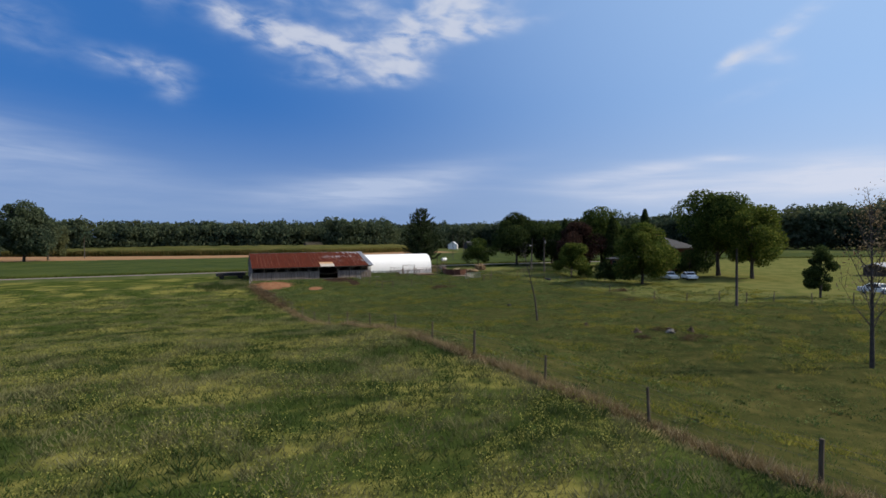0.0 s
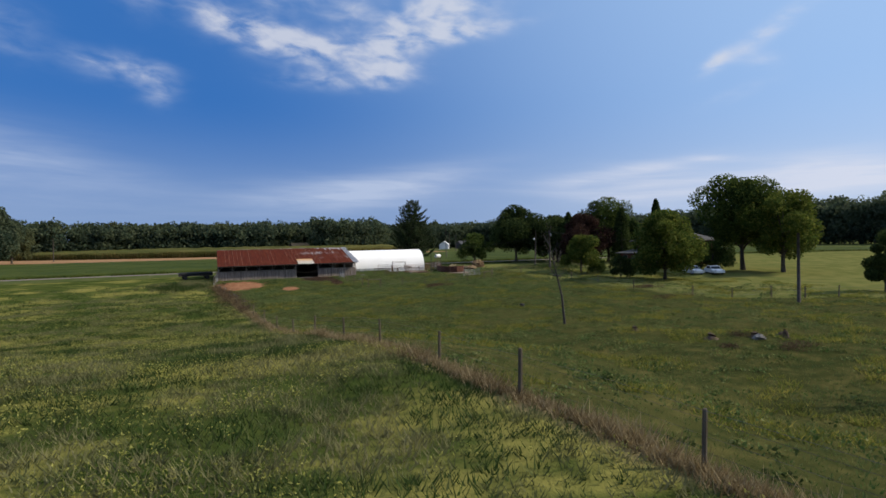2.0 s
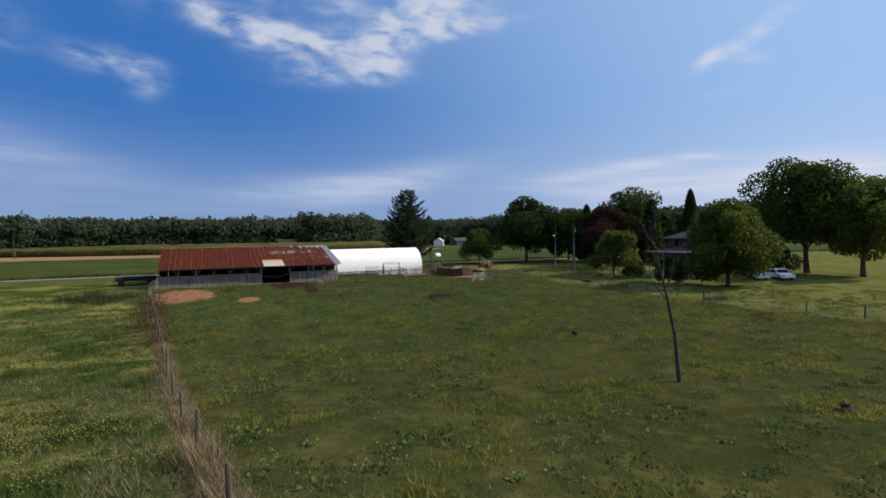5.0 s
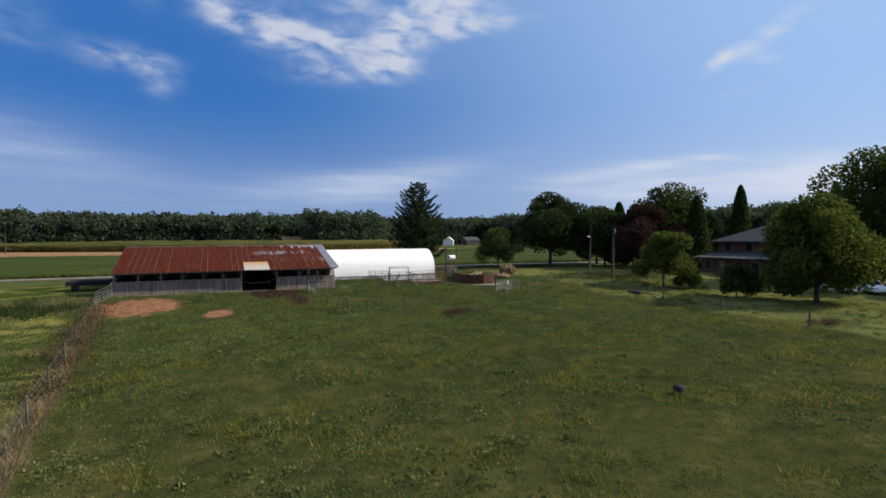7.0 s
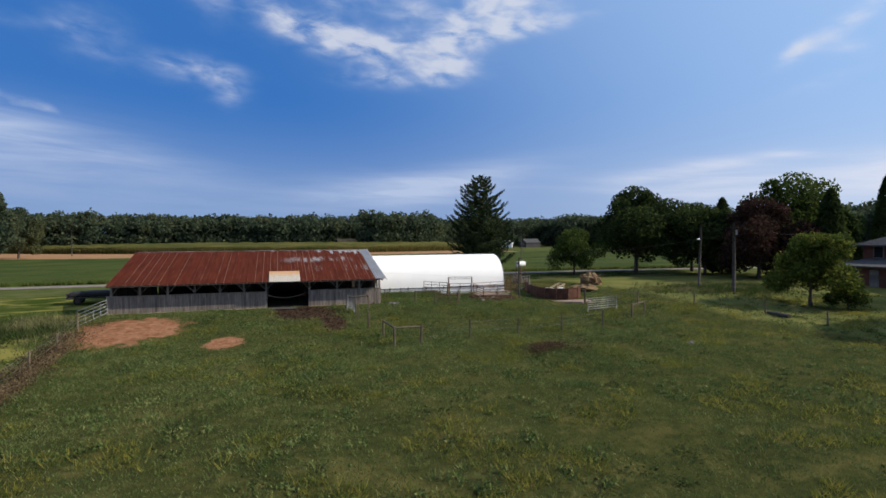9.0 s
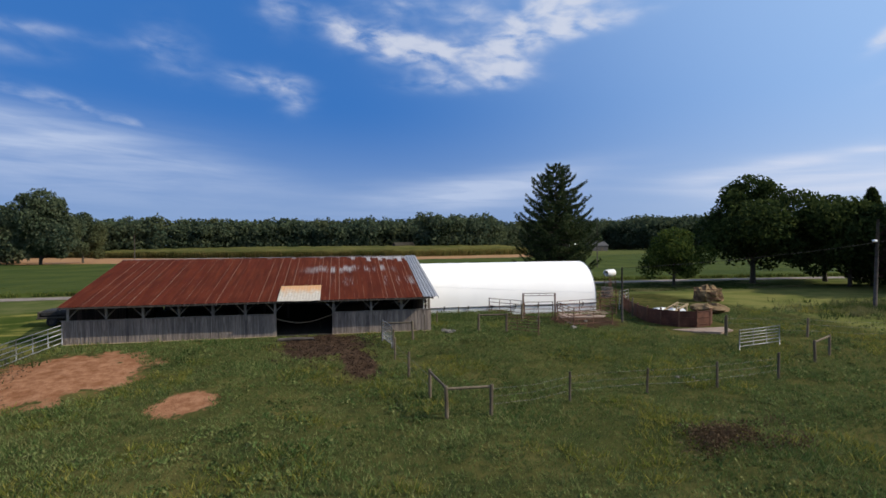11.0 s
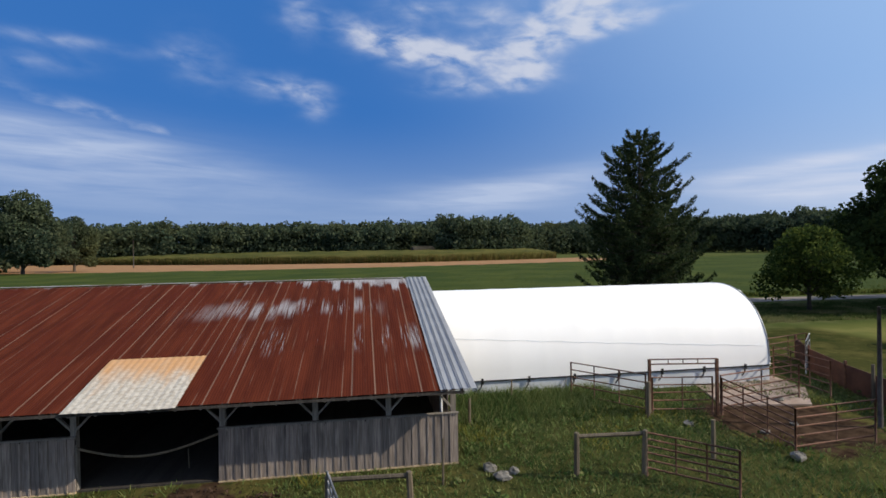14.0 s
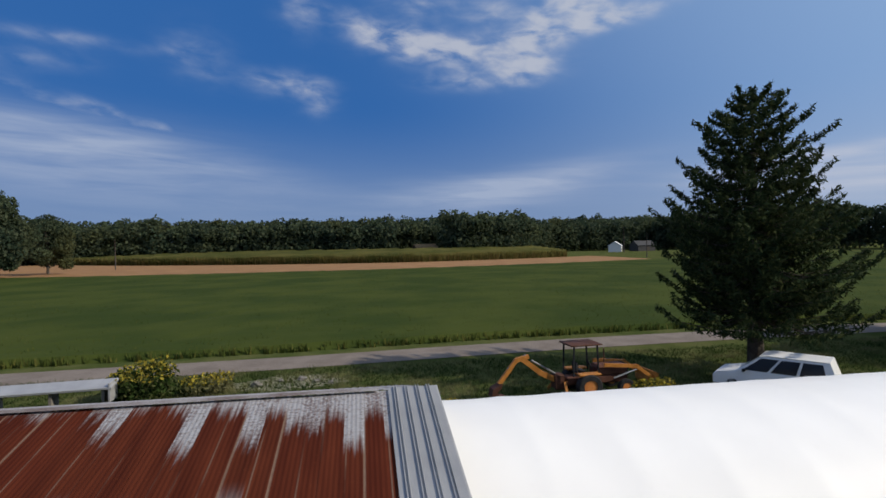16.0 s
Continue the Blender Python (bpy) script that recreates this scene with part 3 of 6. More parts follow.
def lobes_for(rng, h, w, base, count, peak=0.5):
    """Lobes that fill a crown from height base to h, of width w."""
    out = []
    for k in range(count):
        f = (k + 0.5) / count
        z = base + (h - base) * (0.12 + 0.76 * f)
        reach = 0.5 * w * math.sqrt(max(0.05, 1 - ((f - peak) / max(peak, 1 - peak) * 0.92) ** 2))
        a = k * 2.4 + rng.uniform(-0.4, 0.4)
        reach *= rng.uniform(0.66, 1.2)
        lr = reach * rng.uniform(0.30, 0.52)
        out.append((math.cos(a) * (reach - lr) * 1.15, math.sin(a) * (reach - lr) * 1.15, z, lr, min(lr * 0.85, (h - base) * 0.22)))
    out.append((0, 0, h - 0.16 * (h - base), 0.2 * w, 0.15 * (h - base)))
    out.append((0, 0, base + 0.5 * (h - base), 0.25 * w, 0.36 * (h - base)))
    return out


def broad_tree(name, x, y, h, w, base, leaf, label, seed, n=2600, size=0.42, count=12, peak=0.45, group="", trunk_r=None):
    """A broad-leaved tree: tapered trunk, limbs that reach into the lobes, and a crown of leaf clumps."""
    rng = np.random.default_rng(seed)
    ob = holder(name, (x, y, gz(x, y)), label, "tree", group)
    lobes = lobes_for(rng, h, w, base, count, peak)
    r0 = trunk_r or max(0.08, 0.022 * h)
    g = Geo()
    g.tube([(0, 0, -0.2), (0.02 * h * rng.uniform(-1, 1), 0, base * 0.6), (0, 0.02 * h * rng.uniform(-1, 1), base + 0.35 * (h - base)), (0, 0, h * 0.86)], [r0 * 1.35, r0, r0 * 0.6, r0 * 0.15], 8)
    for lx, ly, lz, lr, lh in lobes[:-2]:
        z0 = base * 0.75 + (lz - base) * 0.45
        g.tube([(0, 0, z0), (lx * 0.5, ly * 0.5, (z0 + lz) * 0.5 + 0.05 * h), (lx, ly, lz)], [r0 * 0.42, r0 * 0.26, r0 * 0.08], 5)
    part("trunk", g, MAT["bark"], ob)
    part("crown", raw_mesh("crown", leaves(rng, crown_points(rng, lobes, int(n * 1.8)), size * 0.68), 4, MAT[leaf]), None, ob)
    return ob


def conifer(name, x, y, h, w, leaf, label, seed, tiers=26, bottom=1.8, fine=1.0, droop=0.28, trunk_r=0.25):
    """A spruce: whorls of drooping boughs, each a limb hung with needle sprays."""
    rng = np.random.default_rng(seed)
    ob = holder(name, (x, y, gz(x, y)), label, "tree")
    trunk, twig, pts = Geo(), Geo(), []
    trunk.tube([(0, 0, -0.2), (0, 0, bottom), (0, 0, h * 0.6), (0, 0, h)], [trunk_r * 1.25, trunk_r, trunk_r * 0.55, 0.02], 9)
    for t in range(tiers):
        f = t / (tiers - 1)
        z = bottom + (h - bottom) * f ** 0.92
        reach = 0.5 * w * ((1 - f) ** 0.44 * 0.96 + 0.03) * rng.uniform(0.84, 1.08) * min(1.0, 0.80 + 2.0 * f)
        boughs = max(5, int(8 * (1 - f) + 6))
        for k in range(boughs):
            a = 2 * math.pi * (k + rng.uniform(-0.3, 0.3)) / boughs + t * 1.7
            L = reach * rng.uniform(0.62, 1.12)
            dx, dy = math.cos(a), math.sin(a)
            sag = droop * L * (1.15 - f)
            line = [(dx * L * s, dy * L * s, z + rng.uniform(-0.1, 0.1) - sag * (1.9 * s - 1.15 * s * s) + 0.34 * L * s ** 3) for s in (0.05, 0.4, 0.75, 1.0)]
            twig.tube(line, [0.05 * (1 - f) + 0.015, 0.03 * (1 - f) + 0.01, 0.016, 0.006], 4, False)
            m = max(6, int(fine * 26 * L / (0.5 * w) + 5))
            s = rng.uniform(0.12, 1.0, m) ** 0.75
            side = rng.normal(0, 0.13, m) * L * (1.15 - s)
            base_line = np.array(line)
            sx_ = np.interp(s, (0.05, 0.4, 0.75, 1.0), base_line[:, 0]) - dy * side
            sy_ = np.interp(s, (0.05, 0.4, 0.75, 1.0), base_line[:, 1]) + dx * side
            sz_ = np.interp(s, (0.05, 0.4, 0.75, 1.0), base_line[:, 2]) - np.abs(side) * 0.25 - rng.uniform(0, 0.26, m)
            pts.append(np.stack([sx_, sy_, sz_], 1))
    part("trunk", trunk, MAT["bark"], ob)
    part("branchwork", twig, MAT["bark"], ob)
    part("needles", raw_mesh("needles", leaves(rng, np.concatenate(pts), 0.185, 0.24), 4, MAT[leaf]), None, ob)
    return ob


# ---- land ----
def span(lo, hi, step, far):
    near = list(np.arange(lo, hi + 0.01, step))
    out, d = [], step
    while d < far:
        d *= 1.5
        out.append(d)
    return np.array([lo - v for v in reversed(out)] + near + [hi + v for v in out])


def land():
    xs, ys = span(-60, 90, 1.25, 3200), span(-130, 50, 1.25, 3200)
    X, Y = np.meshgrid(xs, ys, indexing="ij")
    Z = ground_z(X, Y)
    nx, ny = X.shape
    g = Geo()
    g.v = list(zip(X.ravel().tolist(), Y.ravel().tolist(), Z.ravel().tolist()))
    g.f = [(i * ny + j, (i + 1) * ny + j, (i + 1) * ny + j + 1, i * ny + j + 1) for i in range(nx - 1) for j in range(ny - 1)]
    thing("ground", g, MAT["ground"], "grazed green pasture and uncut hay meadow, gently rolling", "ground", kind="structure", smooth=True)


land()


def strip(name, left, right, mat, label, lift=0.03, steps=60, category="road"):
    """A flat ribbon on the land between two edge lines, given as functions of 0..1."""
    g, pts = Geo(), []
    for i in range(steps + 1):
        a, b = left(i / steps), right(i / steps)
        for k in range(5):
            s = k / 4
            px, py = a[0] + (b[0] - a[0]) * s, a[1] + (b[1] - a[1]) * s
            pts.append((px, py, gz(px, py) + lift + 0.03 * math.sin(math.pi * s)))
    g.faces(pts, [(i * 5 + k, i * 5 + k + 5, i * 5 + k + 6, i * 5 + k + 1) for i in range(steps) for k in range(4)])
    return thing(name, g, mat, label, category, kind="structure", smooth=True)


def road_y(x):
    return 32.3 + 0.085 * (x - 4) * (1 if x > 4 else 0.5) - 0.0016 * max(0.0, x - 12) ** 2


strip("road", lambda s: (-90 + 180 * s, road_y(-90 + 180 * s) - 0.6), lambda s: (-90 + 180 * s, road_y(-90 + 180 * s) + 2.9), MAT["road"], "pale gravel farm lane running past the sheds")


def tan_near(x):
    return 146 + 0.0016 * (x + 5) ** 2


def tan_far(x):
    return 200 - 0.28 * (x - 30) + 0.0022 * (x + 5) ** 2 if x < 30 else 200 - 0.05 * (x - 30) + 0.0022 * (x + 5) ** 2


strip("stubble_field", lambda s: (-330 + 440 * s, tan_near(-330 + 440 * s)), lambda s: (-330 + 440 * s, tan_far(-330 + 440 * s)), MAT["stubble"], "dry tan stubble strip between green crop and corn", 0.05, 60, "field")


def crop(name, x0, x1, near, far, h, mat, label, step, seed, leaf_n, leaf_s, rise=0.0):
    """A standing crop: a rough-topped sheet with side walls, and leaves standing out of it."""
    rng = np.random.default_rng(seed)
    xs = np.arange(x0, x1 + step, step)
    rows = 26
    pts = []
    for xx in xs:
        a, b = near(xx), far(xx)
        for k in range(rows + 1):
            yy = a + (b - a) * (k / rows) ** 1.6
            lip = 0.0 if k == 0 else 1.0
            pts.append((xx, yy, gz(xx, yy) + lip * h * rng.uniform(0.72, 0.95) + rise * (k / rows)))
    n = rows + 1
    fs = [(i * n + k, (i + 1) * n + k, (i + 1) * n + k + 1, i * n + k + 1) for i in range(len(xs) - 1) for k in range(rows)]
    ob = thing(name, Geo().faces(pts, fs), MAT[mat], label, "crop", kind="stuff")
    px = rng.uniform(x0, x1, leaf_n)
    na, fa = np.array([near(v) for v in px]), np.array([far(v) for v in px])
    py = na + (fa - na) * rng.uniform(0, 1, leaf_n) ** 2.2
    v = blades(rng, px, py, np.full(leaf_n, h * 1.05), leaf_s * 2.0, 4, leaf_s, 0.25)
    part("leaves", raw_mesh("leaves", v, 3, MAT[mat]), None, ob)
    return ob


crop("soybean_field", -120, 200, lambda x: road_y(x) + 4.6, lambda x: tan_near(x) - 1, 0.55, "soy", "even dark green soybean field in full leaf", 2.5, 11, 26000, 0.10)
crop("corn_field", -330, 96, tan_far, lambda x: tan_far(x) + 60, 3.3, "corn", "ripening corn field, green going to tan", 3.0, 12, 26000, 0.14, 2.2)


# ---- woods and trees ----
def woodland(name, centres, label, seed, n=1050, size=0.78):
    rng = np.random.default_rng(seed)
    crowns, trunks = [], Geo()
    for cx, cy, h, w in centres:
        h *= rng.uniform(0.94, 1.03) * (1.10 if rng.uniform() < 0.05 else 1.0)
        w *= rng.uniform(0.85, 1.2)
        z0 = gz(cx, cy)
        lobes = [(cx + a, cy + b, c + z0, d, e) for a, b, c, d, e in lobes_for(rng, h, w, h * 0.02, 10, 0.55)]
        lobes.append((cx, cy, z0 + 0.74 * h, 0.36 * w, 0.20 * h))
        lobes.append((cx, cy, z0 + 0.30 * h, 0.46 * w, 0.30 * h))
        crowns.append(leaves(rng, crown_points(rng, lobes, n, 1.0), size, 0.75))
        trunks.tube([(cx, cy, z0 - 0.3), (cx, cy, z0 + h * 0.7)], [0.28, 0.12], 5, False)
    ob = thing(name, trunks, MAT["bark"], label, "woodland", kind="stuff")
    part("crowns", raw_mesh("crowns", np.concatenate(crowns), 4, MAT["wood_hazed"]), None, ob)


def belt(points, spacing, depth, h, w, seed):
    """Tree places along a bent line, several rows deep."""
    rng = random.Random(seed)
    out = []
    for (ax, ay), (bx, by) in zip(points, points[1:]):
        L = math.hypot(bx - ax, by - ay)
        nx, ny = -(by - ay) / L, (bx - ax) / L
        for i in range(int(L / spacing)):
            for row in range(depth):
                s = (i + rng.uniform(-0.4, 0.4)) * spacing / L
                o = row * spacing * 0.9 + rng.uniform(-3, 3)
                out.append((ax + (bx - ax) * s + nx * o, ay + (by - ay) * s + ny * o, h * rng.uniform(0.93, 1.05) * (0.84 + 0.08 * row), w))
    return out


woodland("woodland", belt([(-420, 300), (-220, 296), (-90, 300), (60, 292), (130, 330), (260, 330)], 6.2, 3, 24, 19, 3), "dense green broad-leaved woodland edge beyond the fields", 21)
woodland("woodland", belt([(205, 318), (262, 225), (285, 110), (285, 0), (262, -80), (230, -190)], 7.0, 3, 26, 20, 4), "dark green woodland behind the farmhouse lawn", 22)
woodland("woodland", belt([(54, 262), (96, 268)], 7, 2, 27, 19, 5), "taller clump of oaks in front of the woodland", 23, 900)
woodland("woodland", belt([(-108, 176), (-150, 215), (-230, 275)], 9, 3, 23, 18, 6), "tall hedgerow trees beside the stubble field", 24, 900)

conifer("spruce_tree", 29.6, 25.0, 15.2, 12.0, "needle", "tall dark green spruce with drooping boughs beside the lane", 31, 27, 3.1, 10.0, 0.22, 0.36)
broad_tree("ash_tree", 46.2, 26.3, 7.6, 8.6, 0.9, "oak", "small round-headed green tree on mown grass", 41, 5720, 0.22)
broad_tree("maple_tree", 58.1, 26.7, 14.5, 13, 1.8, "darkleaf", "large dark green maple with a low full crown", 42, 11440, 0.33, 16)
broad_tree("maple_tree", 70, 27, 12.0, 12, 1.2, "darkleaf", "dark green maple standing in a grove", 43, 7040, 0.33)
broad_tree("maple_tree", 75, 12, 15.5, 14, 1.5, "oak", "tall green maple rising over a plum tree", 44, 9240, 0.33, 15)
broad_tree("maple_tree", 65.5, 19.5, 11.0, 11.5, 0.4, "darkleaf", "dark full maple filling the grove", 56, 7040, 0.33)
broad_tree("plum_tree", 66, 10, 11.5, 12.5, 0.6, "plum", "dark purple-leaved plum tree with a full crown", 45, 9240, 0.30)
broad_tree("walnut_tree", 49.3, -10.6, 7.0, 7.4, 1.1, "ash", "small bright green tree with a forked trunk by a fence", 46, 5280, 0.22)
broad_tree("lilac_bush", 51.5, -12.5, 3.0, 3.2, 0.15, "oak", "round green bush beside a small tree", 47, 1980, 0.17, 7)
broad_tree("maple_tree", 52.5, -27.0, 11.0, 11.0, 0.9, "ash", "full green maple shading the farmhouse yard", 48, 11440, 0.28, 16)
broad_tree("oak_tree", 79, -20.5, 17.2, 14.5, 3.5, "oak", "very tall spreading oak over the lawn", 49, 13200, 0.33, 18, 0.6)
broad_tree("oak_tree", 78.5, -28.5, 14.5, 13, 2.4, "ash", "broad green oak on the lawn, lit from one side", 50, 10120, 0.32, 15)
broad_tree("lilac_bush", 71.5, -20, 5.6, 7.0, 0.2, "oak", "wide rounded bush by parked cars", 51, 4180, 0.22, 9)
broad_tree("hedgerow_ash", -88, 179, 18.6, 15, 0.8, "wood_hazed", "round-headed tree standing before the woods", 55, 5200, 0.5, 12)
broad_tree("oak_tree", -89, 154, 24.5, 21, 1.0, "wood_hazed", "very large old oak at the field corner", 54, 11440, 0.63, 18)
broad_tree("cedar_tree", 58.5, -53.8, 7.2, 4.2, 0.3, "darkleaf", "narrow green cedar on the lawn by a fence", 52, 3740, 0.20, 9)
broad_tree("lilac_bush", 49.5, -20.5, 3.6, 5.0, 0.1, "darkleaf", "dark low bush at the yard's edge", 53, 2860, 0.18, 8)


def cypress(x, y, h, w, seed):
    rng = np.random.default_rng(seed)
    ob = holder("cypress_tree", (x, y, gz(x, y)), "narrow dark columnar cypress with a pointed top", "tree", "cypresses by the house")
    part("trunk", Geo().tube([(0, 0, -0.2), (0, 0, h * 0.5), (0, 0, h * 0.95)], [0.22, 0.12, 0.02], 7), MAT["bark"], ob)
    n = 5200
    f = rng.uniform(0.02, 1, n)
    r = 0.5 * w * (1 - f) ** 0.55 * np.minimum(1, 0.55 + f * 4) * rng.uniform(0.7, 1.1, n)
    a = rng.uniform(0, 2 * np.pi, n)
    part("crown", raw_mesh("crown", leaves(rng, np.stack([r * np.cos(a), r * np.sin(a), f * h], 1), 0.26, 0.4), 4, MAT["darkleaf"]), None, ob)


for cx_, cy_, ch_, cw_, cs_ in ((82.4, 4.0, 14.4, 4.4, 61), (73, 5, 12.4, 5.2, 62), (92, -6.0, 14.6, 4.6, 63), (69.5, 20, 12.2, 5.0, 64), (78, 7, 9.5, 6.0, 65)):
    cypress(cx_, cy_, ch_, cw_, cs_)


# ---- pole barn ----
BX0, BX1, RIDGE_Y, RIDGE_Z, EAVE_Y, EAVE_Z, WALL_TOP = -11.93, 10.09, 8.62, 5.2, -0.9, 2.72, 1.84
SLOPE = (RIDGE_Z - EAVE_Z) / (RIDGE_Y - EAVE_Y)
BACK_Y = 2 * RIDGE_Y


def roof_z(y):
    return RIDGE_Z - SLOPE * abs(y - RIDGE_Y)


def barn():
    ob = holder("pole_barn", (0, 0, 0), "long open-fronted pole barn, rusty corrugated roof, weathered board walls", "barn")
    # front slope: sheets in three laps, each a corrugated piece
    wide, ripples = 0.6111, 9
    lap_y = [EAVE_Y, 2.05, 5.45, RIDGE_Y]
    meshes = []
    for k in range(3):
        y0, y1 = lap_y[k], lap_y[k + 1] + (0.12 if k < 2 else -0.02)
        g, pts = Geo(), []
        for i in range(ripples * 4 + 1):
            px = wide * 1.02 * i / (ripples * 4)
            h = 0.0024 * math.sin(2 * math.pi * i / 4)
            pts += [(px, y0 - RIDGE_Y, roof_z(y0) - RIDGE_Z + h), (px, y1 - RIDGE_Y, roof_z(y1) - RIDGE_Z + h)]
        g.faces(pts, [(2 * i, 2 * i + 2, 2 * i + 3, 2 * i + 1) for i in range(ripples * 4)])
        meshes.append(g.mesh("roof_sheet", MAT["rust"]))
    rng = random.Random(5)
    roof = part("roof", Geo().box((0.5 * (BX0 + BX1), RIDGE_Y - 0.02, RIDGE_Z - 0.09), (BX1 - BX0 - 0.1, 0.16, 0.06)), MAT["dark_wood"], ob)
    columns = 36
    for c in range(columns):
        for k in range(3):
            part("roof_sheet", meshes[k], None, roof, m=pose(BX0 + c * wide, RIDGE_Y, RIDGE_Z + 0.02 + 0.006 * (2 - k) + rng.uniform(-0.004, 0.004), 0, rng.uniform(-0.25, 0.25), 0))
    # newer ribbed panel along the east edge
    g, pts = Geo(), []
    prof = [(0, 0)]
    for k in range(4):
        for o in (0.15, 0.20):
            q = 0.21 * k + o - 0.06
            prof += [(q, 0), (q + 0.008, 0.03), (q + 0.022, 0.03), (q + 0.03, 0)]
    prof += [(0.92, 0), (0.95, -0.01), (0.95, -0.14)]
    for px, h in prof:
        pts += [(9.33 + px * 1.05, EAVE_Y - 0.03, roof_z(EAVE_Y) + 0.055 + h), (9.26 + px * 0.91, RIDGE_Y, RIDGE_Z + 0.055 + h)]
    g.faces(pts, [(2 * i, 2 * i + 2, 2 * i + 3, 2 * i + 1) for i in range(len(prof) - 1)])
    part("edge_panel", g, MAT["zinc"], roof, "newer grey ribbed steel panel")
    # bleached sheet laid over the doorway
    g, pts = Geo(), []
    for i in range(29):
        px = 0.20 + 2.58 * i / 28
        for j in range(7):
            py = -1.05 + (1.62 + 1.05) * j / 6
            sag = 0.10 * math.sin(px * 2.2 + 0.6) * (1 - j / 6)
            pts.append((px, py, roof_z(py) + 0.115 + 0.010 * (i % 2) - 0.05 * (1 - j / 6) ** 2 + 0.3 * sag * 0.4))
    g.faces(pts, [(i * 7 + j, (i + 1) * 7 + j, (i + 1) * 7 + j + 1, i * 7 + j + 1) for i in range(28) for j in range(6)])
    part("cover_sheet", g, MAT["cover_sheet"], roof, "bleached tan sheet laid over the doorway")
    # ridge cap and rear slope
    g = Geo()
    for s in (-1, 1):
        g.faces([(BX0, RIDGE_Y, RIDGE_Z + 0.065), (9.1, RIDGE_Y, RIDGE_Z + 0.065), (9.1, RIDGE_Y + s * 0.10, RIDGE_Z + 0.045), (BX0, RIDGE_Y + s * 0.10, RIDGE_Z + 0.045)], [(0, 1, 2, 3)])
    part("ridge_cap", g, MAT["old_cap"], roof, "dented grey metal ridge cap")
    g, pts = Geo(), []
    m = 360
    for i in range(m + 1):
        px = BX0 + (BX1 - BX0) * i / m
        h = 0.012 * math.sin(i * math.pi / 2)
        pts += [(px, RIDGE_Y, RIDGE_Z + 0.02 + h), (px, BACK_Y + 0.9, roof_z(BACK_Y + 0.9) + 0.02 + h)]
    g.faces(pts, [(2 * i, 2 * i + 1, 2 * i + 3, 2 * i + 2) for i in range(m)])
    part("rear_slope", g, MAT["rust"], roof)
    # frame
    posts = [-11.8, -9.75, -7.72, -5.7, -3.75, -1.85, -0.05, 3.58, 6.0, 8.0, 9.83]
    for px in posts:
        part("post", Geo().box((px, 0.14, 0.5 * (0.1 + roof_z(0.14) - 0.12)), (0.15, 0.15, roof_z(0.14) - 0.12 - 0.1), bevel=0.01), MAT["timber"], ob)
        for s in (-1, 1):
            if (px < -11.5 and s < 0) or (px > 9.5 and s > 0):
                continue
            part("knee_brace", Geo().beam((px + s * 0.06, 0.1, 2.02), (px + s * 0.62, 0.1, 2.62), 0.05, 0.09, (0, 1, 0)), MAT["timber"], ob)
        part("rear_post", Geo().box((px, RIDGE_Y, 2.5), (0.18, 0.18, 5.2)), MAT["dark_wood"], ob)
    part("header_beam", Geo().beam((BX0 + 0.1, 0.06, 2.74), (9.9, 0.06, 2.74), 0.06, 0.2), MAT["dark_wood"], ob)
    part("fascia", Geo().beam((BX0, EAVE_Y + 0.03, EAVE_Z - 0.045), (BX1 - 0.1, EAVE_Y + 0.03, EAVE_Z - 0.045), 0.03, 0.07), MAT["dark_wood"], ob)
    for i in range(37):
        px = BX0 + 0.1 + i * 0.605
        part("rafter", Geo().beam((px, EAVE_Y + 0.08, roof_z(EAVE_Y + 0.08) - 0.09), (px, RIDGE_Y - 0.1, RIDGE_Z - 0.12), 0.05, 0.13), MAT["timber"], ob)
    # front boarding on a sill
    h0 = 0.42
    plank = Geo().box((0, 0, 0.5 * (WALL_TOP - h0)), (0.196, 0.026, WALL_TOP - h0), bevel=0.004).mesh("board", MAT["board"])
    batten = Geo().box((0, -0.022, 0.5 * (WALL_TOP - h0) - 0.01), (0.045, 0.02, WALL_TOP - h0 - 0.04), bevel=0.003).mesh("batten", MAT["board"])
    for x0, x1 in ((-12.1, 0.02), (3.48, 9.95)):
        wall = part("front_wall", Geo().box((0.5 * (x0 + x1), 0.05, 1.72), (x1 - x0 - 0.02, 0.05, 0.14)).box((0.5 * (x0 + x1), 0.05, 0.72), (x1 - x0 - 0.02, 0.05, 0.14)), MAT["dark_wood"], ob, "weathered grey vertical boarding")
        n = int(round((x1 - x0) / 0.213))
        for i in range(n):
            px = x0 + (i + 0.5) * (x1 - x0) / n
            part("board", plank, None, wall, m=pose(px, rng.uniform(-0.006, 0.006), h0 + rng.uniform(-0.02, 0.012), 0, rng.uniform(-0.5, 0.5), 0))
            if i:
                part("batten", batten, None, wall, m=pose(x0 + i * (x1 - x0) / n, 0, h0 + rng.uniform(-0.03, 0.02), 0, rng.uniform(-0.6, 0.6), 0))
        part("cap_rail", Geo().box((0.5 * (x0 + x1), 0.01, WALL_TOP + 0.02), (x1 - x0 + 0.04, 0.12, 0.04), bevel=0.006), MAT["timber"], ob)
        # sun on the wall's foot is put into this board's pale colour
        part("sill_board", Geo().box((0.5 * (x0 + x1), 0.0, 0.36), (x1 - x0, 0.07, 0.2), bevel=0.01), MAT["pale_wood"], ob, "splash board at the wall's foot, sunlight in its pale colour")
    # rear wall in near-black wood, and gables
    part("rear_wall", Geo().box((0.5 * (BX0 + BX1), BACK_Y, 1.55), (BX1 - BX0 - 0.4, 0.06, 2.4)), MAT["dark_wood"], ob)
